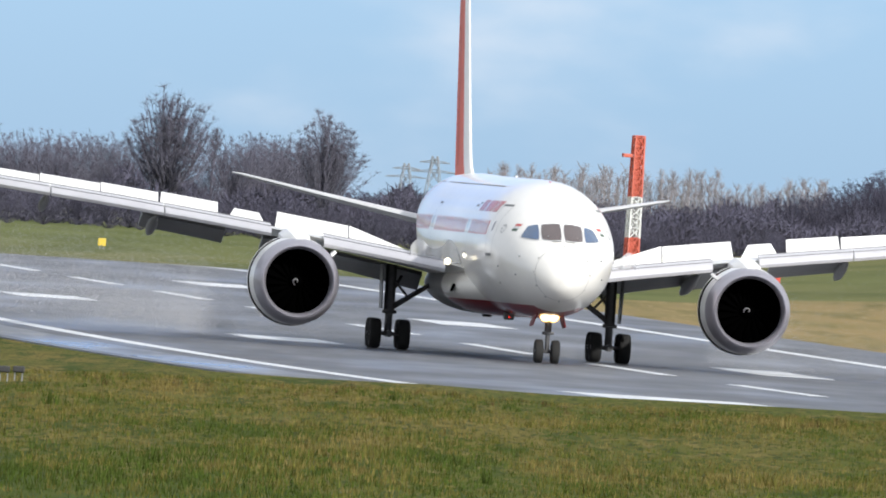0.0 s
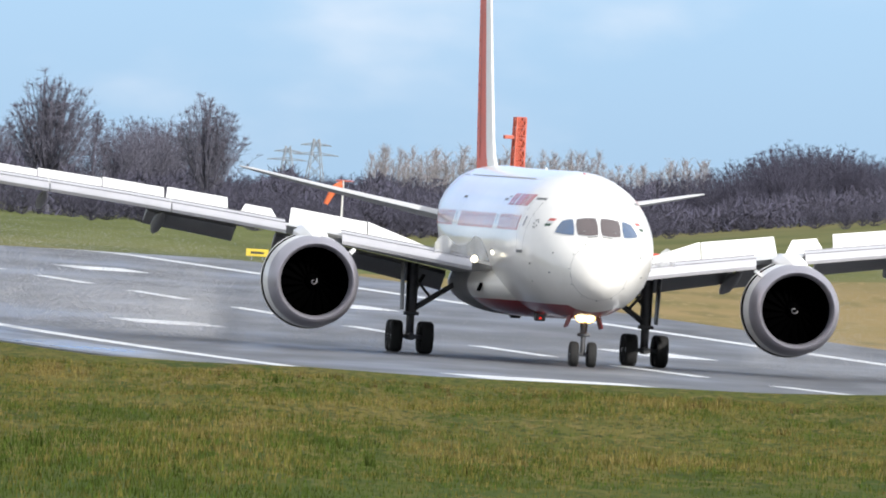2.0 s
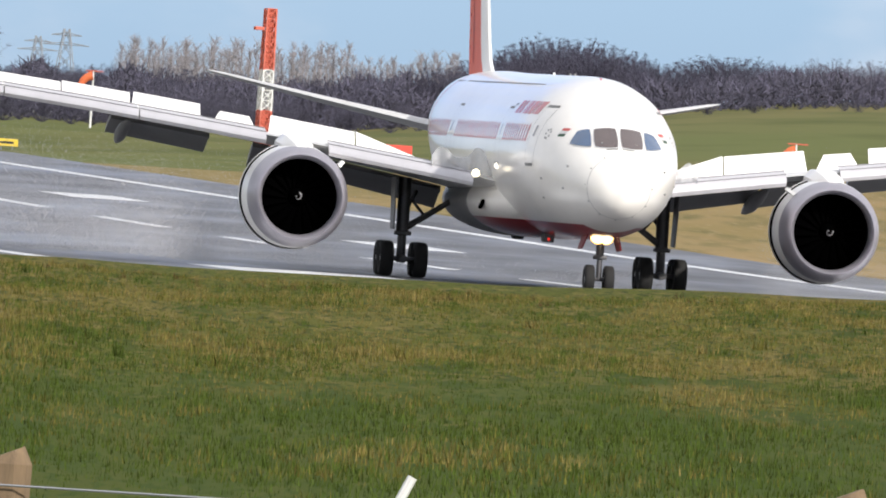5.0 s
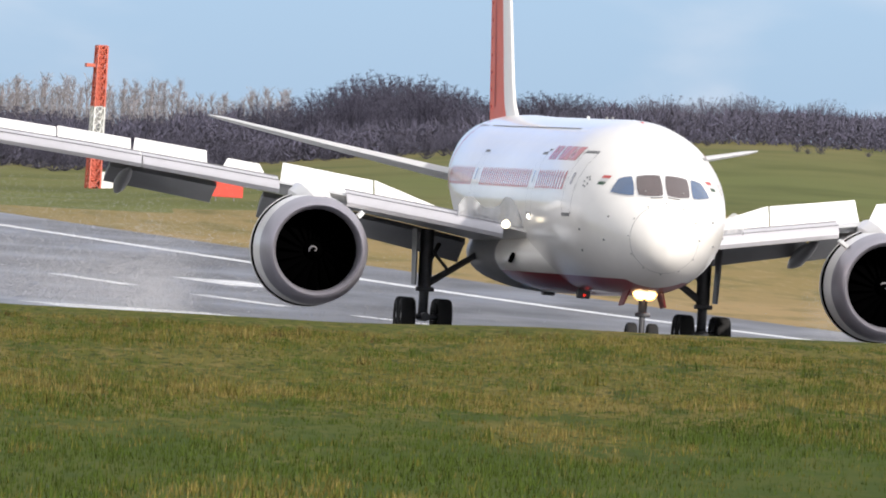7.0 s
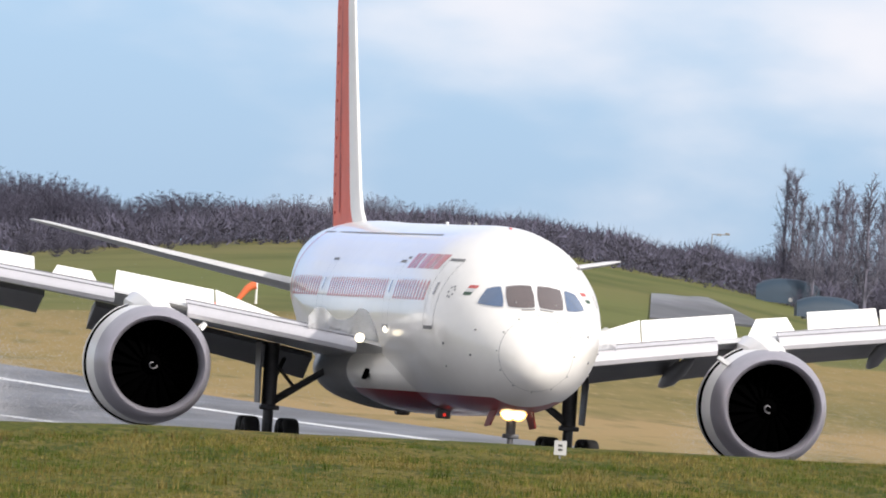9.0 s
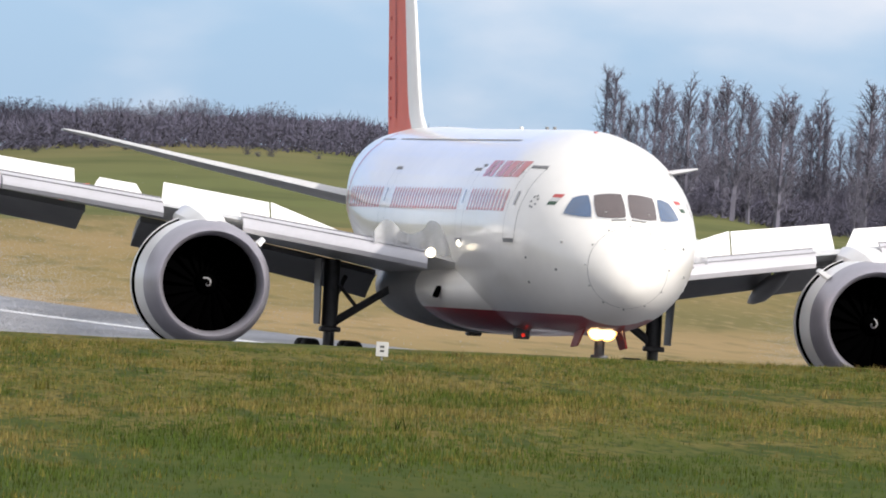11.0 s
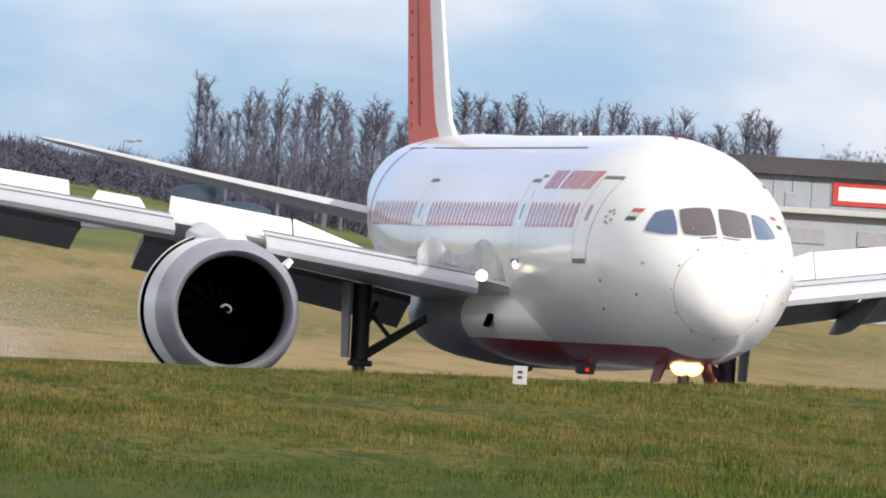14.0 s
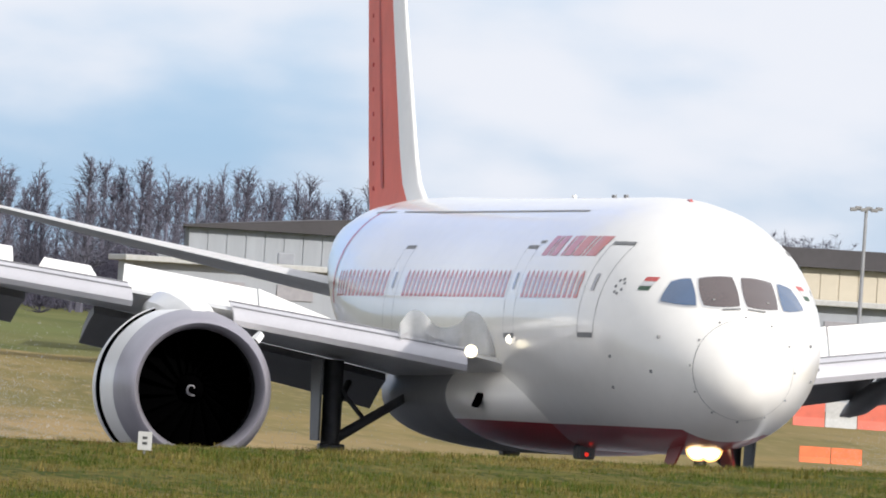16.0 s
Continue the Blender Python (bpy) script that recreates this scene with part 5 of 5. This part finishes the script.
def marker_board(away, d, w, h, mat, label, bars=True):
    x, y, z = out_at(away, d)
    b = thing("marker_board", label, "marker board", (x, y, z), -away, "marker boards in the grass")
    bm = bmesh.new()
    box(bm, (0, 0, 0.05 + h / 2), (w, 0.03, h), 0.006)
    part("board", bm, mat, b)
    bm = bmesh.new()
    rod(bm, (0, 0.03, -0.1), (0, 0.03, 0.05 + h * 0.8), 0.014, n=6)
    part("stake", bm, GALV, b)
    if bars:
        for dx, dz, sx, sz in ((0.0, 0.17, 0.34, 0.14), (0.0, -0.12, 0.34, 0.14)):
            bm = bmesh.new()
            box(bm, (dx * w, -0.019, 0.05 + h / 2 + dz * h), (sx * w, 0.006, sz * h), 0.0)
            part("number_bar", bm, BLACK, b)


def barrier(away, up, n, mats, w, h, label):
    d = stand(away, up)
    for k in range(n):
        x, y, z = out_at(away, d)
        x += k * (w + 0.05)
        b = thing("plastic_barrier", label, "barrier", (x, y, ground_z(x, y) - 0.02), 0, "barriers")
        bm = bmesh.new()
        loft(bm, [[(-w / 2, -0.3, 0), (w / 2, -0.3, 0), (w / 2, -0.12, h * 0.35), (w / 2, -0.08, h), (-w / 2, -0.08, h), (-w / 2, -0.12, h * 0.35)],
                  [(-w / 2, 0.3, 0), (w / 2, 0.3, 0), (w / 2, 0.12, h * 0.35), (w / 2, 0.08, h), (-w / 2, 0.08, h), (-w / 2, 0.12, h * 0.35)]])
        part("barrier_body", bm, mats[k % len(mats)], b)


woods()
scrub()
lattice_mast()
windsock(-0.255, -0.075, 0.062, 50, 0.85)
windsock(1.43, -0.06, 0.0, 40, 0.7)
pylon(-0.325, 0.158)
pylon(-0.392, 0.137, 3500.0)
sign(-1.105, -0.118, 0.55, 0.55, YELLOW, "small yellow sign in the far grass")
sign(-0.45, -0.14, 1.5, 0.5, YELLOW, "yellow taxiway sign in the far grass")
sign(0.393, -0.108, 1.3, 0.5, YELLOW, "yellow taxiway sign in the far grass")
sign(0.473, -0.113, 2.3, 1.0, SIGN_RED, "red taxiway sign in the far grass")
sign(1.36, -0.10, 2.4, 0.7, SIGN_RED, "red taxiway sign in the far grass")
hangar()
hill_road()
steel_cabin(2.695, 1850.0, 4.9, 1.9, 0.0)
steel_cabin(2.790, 1775.0, 4.6, 1.6, 0.12)
lamp_post(2.505, 1990.0, 0.187, 2)
lamp_post(5.165, 1380.0, 0.352, 6)
marker_board(2.18, 328.0, 0.17, 0.20, BOARD_GREY, "small pale marker board standing in the grass")
marker_board(3.483, 322.0, 0.19, 0.25, BOARD_GREY, "small pale marker board standing in the grass")
marker_board(-1.352, 326.0, 0.10, 0.19, ORANGE, "small orange marker standing in the grass", False)
barrier(5.06, -0.175, 4, (MAST_RED, BOARD_GREY), 1.8, 1.5, "red or white plastic barrier beside the apron")
barrier(5.08, -0.26, 2, (ORANGE,), 1.5, 0.8, "low orange plastic barrier in the grass")


def ground_light(away, d):
    """A low dark lamp box on two pale stakes."""
    x, y, z = out_at(away, d)
    g = thing("ground_light", "low dark lamp box on pale stakes in the grass", "ground light", (x, y, z), 0, "ground lights")
    bm = bmesh.new()
    box(bm, (0, 0, 0.17), (0.16, 0.14, 0.09), 0.02)
    part("lamp_box", bm, BLACK, g)
    for s in (-1, 1):
        bm = bmesh.new()
        rod(bm, (0.05 * s, 0, -0.1), (0.05 * s, 0, 0.13), 0.010, n=6)
        part("stake", bm, GALV, g)


def near_fence():
    """Wooden posts and thin wires across the field close by."""
    d, tops = 90.0, []
    fence = thing("wire_fence", "weathered wooden posts with thin wires across the grass", "fence")
    for k in range(-2, 4):
        away = -0.40 + 2.0 * k
        x, y, z = out_at(away, d)
        top = 4.16 + 0.05 * k
        r = random.Random(20 + k)
        bm = bmesh.new()
        rings = []
        for f in (0, 0.3, 0.6, 0.85, 0.97, 1.0):
            w = 0.10 * (1.05 - 0.1 * f) * (0.72 if f == 1.0 else 1)
            rings.append([(x + w * math.cos(0.6283 * i) * (1 + 0.08 * r.uniform(-1, 1)), y + w * math.sin(0.6283 * i), z - 0.2 + (top - z + 0.2) * f + (0.03 * math.cos(0.6283 * i) if f == 1.0 else 0)) for i in range(10)])
        loft(bm, rings)
        part("post", bm, POST_WOOD, fence, "weathered brown post")
        tops.append(Vector((x, y - 0.12, top)))
    for drop in (0.12, 0.42, 0.72):
        for p, q in zip(tops, tops[1:]):
            bm = bmesh.new()
            mid = (p + q) / 2 - Vector((0, 0, drop + 0.02))
            rod(bm, p - Vector((0, 0, drop)), mid, 0.0045, n=4)
            rod(bm, mid, q - Vector((0, 0, drop)), 0.0045, n=4)
            part("wire", bm, GALV, fence)
    x, y, z = out_at(0.55, d)
    bm = bmesh.new()
    rod(bm, (x - 0.55, y, z - 0.1), (x + 0.03, y, 4.17), 0.019, n=8)
    part("leaning_stake", bm, MAST_WHITE, fence, "pale metal stake leaning over")


POST_WOOD = material("weathered_post_wood", (0.22, 0.15, 0.085), 0.85, vary=0.5, scale=4.0, bump=0.5, bump_scale=30.0, stretch=(4, 4, 0.6))
ground_light(-1.318, 324.0)
ground_light(-1.283, 325.0)
near_fence()


# ---- the rough grass nearby ----
TUFTS = [material("olive_blades", (0.090, 0.094, 0.018), 0.95, dark=(0.108, 0.094, 0.025), scale=0.25, island=0.5, spec=0.05),
         material("straw_blades", (0.180, 0.140, 0.048), 0.95, dark=(0.135, 0.106, 0.034), scale=0.25, island=0.5, spec=0.05),
         material("green_blades", (0.056, 0.086, 0.015), 0.95, dark=(0.042, 0.058, 0.011), scale=0.25, island=0.5, spec=0.05),
         material("dead_brown_blades", (0.105, 0.068, 0.030), 0.95, dark=(0.05, 0.036, 0.016), scale=0.4, island=0.5, spec=0.05)]


def tufts():
    r = random.Random(3)
    verts, faces, tone = [], [], []

    def blades(x, y, z, size, n, brown=False):
        q = 0.9 * noise.noise((x * 0.7, y * 0.05, 4.0)) + 0.9 * noise.noise((x * 3.0, y * 0.3, 9.0)) + r.gauss(0, 0.26)
        q -= 0.55 * (1 - smoothstep(190, 265, y + 40 * noise.noise((x * 0.5, y * 0.03, 2.0))))
        kind = 3 if brown else 1 if q > 0.20 else 2 if q < -0.24 else 0
        for _ in range(n):
            a = r.uniform(0, 6.2832)
            lean = r.uniform(0.1, 0.7) * size
            w = 0.006 + 0.10 * size * r.uniform(0.6, 1.2)
            bx, by = x + r.gauss(0, 0.5 * size), y + r.gauss(0, 0.5 * size)
            cx, cy = math.cos(a + 1.57) * w / 2, math.sin(a + 1.57) * w / 2
            k = len(verts)
            verts.extend(((bx - cx, by - cy, z - 0.02), (bx + cx, by + cy, z - 0.02), (bx + math.cos(a) * lean, by + math.sin(a) * lean, z + size * r.uniform(0.6, 1.1))))
            faces.append((k, k + 1, k + 2))
            tone.append(kind)
    for _ in range(230000):
        y = 95 + 250 * r.random() ** 0.75
        away = r.uniform(-2.6, 6.6)
        x = y * math.tan(radians(away))
        thick = 0.5 + noise.noise((x * 0.22, y * 0.05, 7.0)) + 0.4 * noise.noise((x * 0.9, y * 0.2, 2.0))
        if r.random() > 0.35 + thick:
            continue
        blades(x, y, ground_z(x, y), r.uniform(0.025, 0.075) * (0.8 + 0.6 * max(0, thick)), 3)
    # brown clumps along the crest of the bank
    for _ in range(520):
        y = r.uniform(322, 345)
        x = y * math.tan(radians(r.uniform(-2.2, 6.0)))
        if noise.noise((x * 0.8, 3.0, y * 0.02)) > -0.05:
            blades(x, y, ground_z(x, y), r.uniform(0.05, 0.11), 14, r.random() < 0.4)
    for _ in range(40):
        y = r.uniform(220, 335)
        x = y * math.tan(radians(r.uniform(-2.2, 6.0)))
        blades(x, y, ground_z(x, y), r.uniform(0.12, 0.2), 26)
    ob = raw("grass_tufts", verts, faces, TUFTS[0])
    for m in TUFTS[1:]:
        ob.data.materials.append(m)
    ob.data.polygons.foreach_set("material_index", tone)
    tagged(ob, "tufts of rough yellow-green grass", "grass", kind="stuff")


tufts()


# ---- water thrown up behind the aeroplane: x to its left, y aft of the nose ----
SPRAY = material("fine_water_drops", (0.60, 0.60, 0.62), 0.8, vary=0.1, scale=0.3)
SPRAY.node_tree.nodes["Principled BSDF"].inputs["Alpha"].default_value = 0.5


def spray():
    """Fine drops, blown out and aft from both engines and trailing behind the wheels."""
    r = np.random.default_rng(17)

    def engine_plume(side, n):
        away = r.exponential(3.2, n)
        return np.stack((side * (11.6 + away), 24.0 + 0.6 * away + r.uniform(0, 30, n), 0.05 + abs(r.normal(0, 1, n)) * (1.2 + 0.12 * away)), 1), 0.021

    def wheel_plume(side, n):
        y = 28.5 + r.uniform(0, 25, n)
        return np.stack((side * 4.9 + r.normal(0, 1, n) * (0.5 + 0.03 * (y - 28)), y, 0.05 + abs(r.normal(0, 0.4, n))), 1), 0.022

    def trail(n):
        y = 45 + 190 * r.random(n) ** 1.2
        return np.stack((r.normal(-9, 6, n) - 0.04 * y, y, 0.05 + abs(r.normal(0, 1.7, n))), 1), 0.032
    at, size = [], []
    for places, drop in (engine_plume(-1, 170000), engine_plume(1, 90000), wheel_plume(-1, 16000), wheel_plume(1, 16000), trail(200000)):
        keep = [noise.noise((x * 0.3, y * 0.08, z * 0.5)) + u > -0.1 for (x, y, z), u in zip(places.tolist(), r.uniform(-0.4, 0.4, len(places)).tolist())]
        at.append(places[keep])
        size.append(np.full(len(at[-1]), drop))
    at, size = np.concatenate(at), np.concatenate(size)[:, None]
    legs = []
    for _ in (0, 1):
        v = r.normal(0, 1, at.shape)
        legs.append(at + v / np.linalg.norm(v, axis=1)[:, None] * size)
    verts = np.stack((at, *legs), 1).reshape(-1, 3)
    faces = np.arange(len(verts)).reshape(-1, 3)
    ob = raw("water_spray", verts.tolist(), faces.tolist(), SPRAY)
    return tagged(ob, "thin grey mist of water drops blown up from the wet runway", "spray", kind="stuff")


SPRAY_CLOUD = spray()


# ---- what moves ----
def plane_pose(s):
    p = on_runway(s, 0.0)
    main, nose = runway_z(s - 28.1), runway_z(s - 5.45)
    slope = (main - nose) / 22.65
    return pose(p[0], p[1], nose - 5.45 * slope, math.degrees(math.atan(slope)), 0, math.degrees(AXIS))


def motions():
    walk(airliner, [(t, plane_pose(s)) for t, _, _, _, s in ROWS])
    walk(SPRAY_CLOUD, [(t, plane_pose(s)) for t, _, _, _, s in ROWS])
    # fans at idle, wheels by the way rolled
    for k, fan in enumerate(FANS):
        walk(fan, [(i / 10, pose(0, 1.45, 0, 0, 40 + 83 * i + 50 * k, 0)) for i in range(161)])
    steps = int(SECONDS * FPS)
    ts, ss = [r[0] for r in ROWS], [r[4] for r in ROWS]
    for wheel_ob, radius in ROLLING:
        at, rows = wheel_ob.matrix_basis.translation.copy(), []
        for i in range(steps + 1):
            way = float(np.interp(i / FPS, ts, ss))
            rows.append((i / FPS, pose(*at, math.degrees(0.62 * way / radius), 0, 0)))
        walk(wheel_ob, rows)


motions()
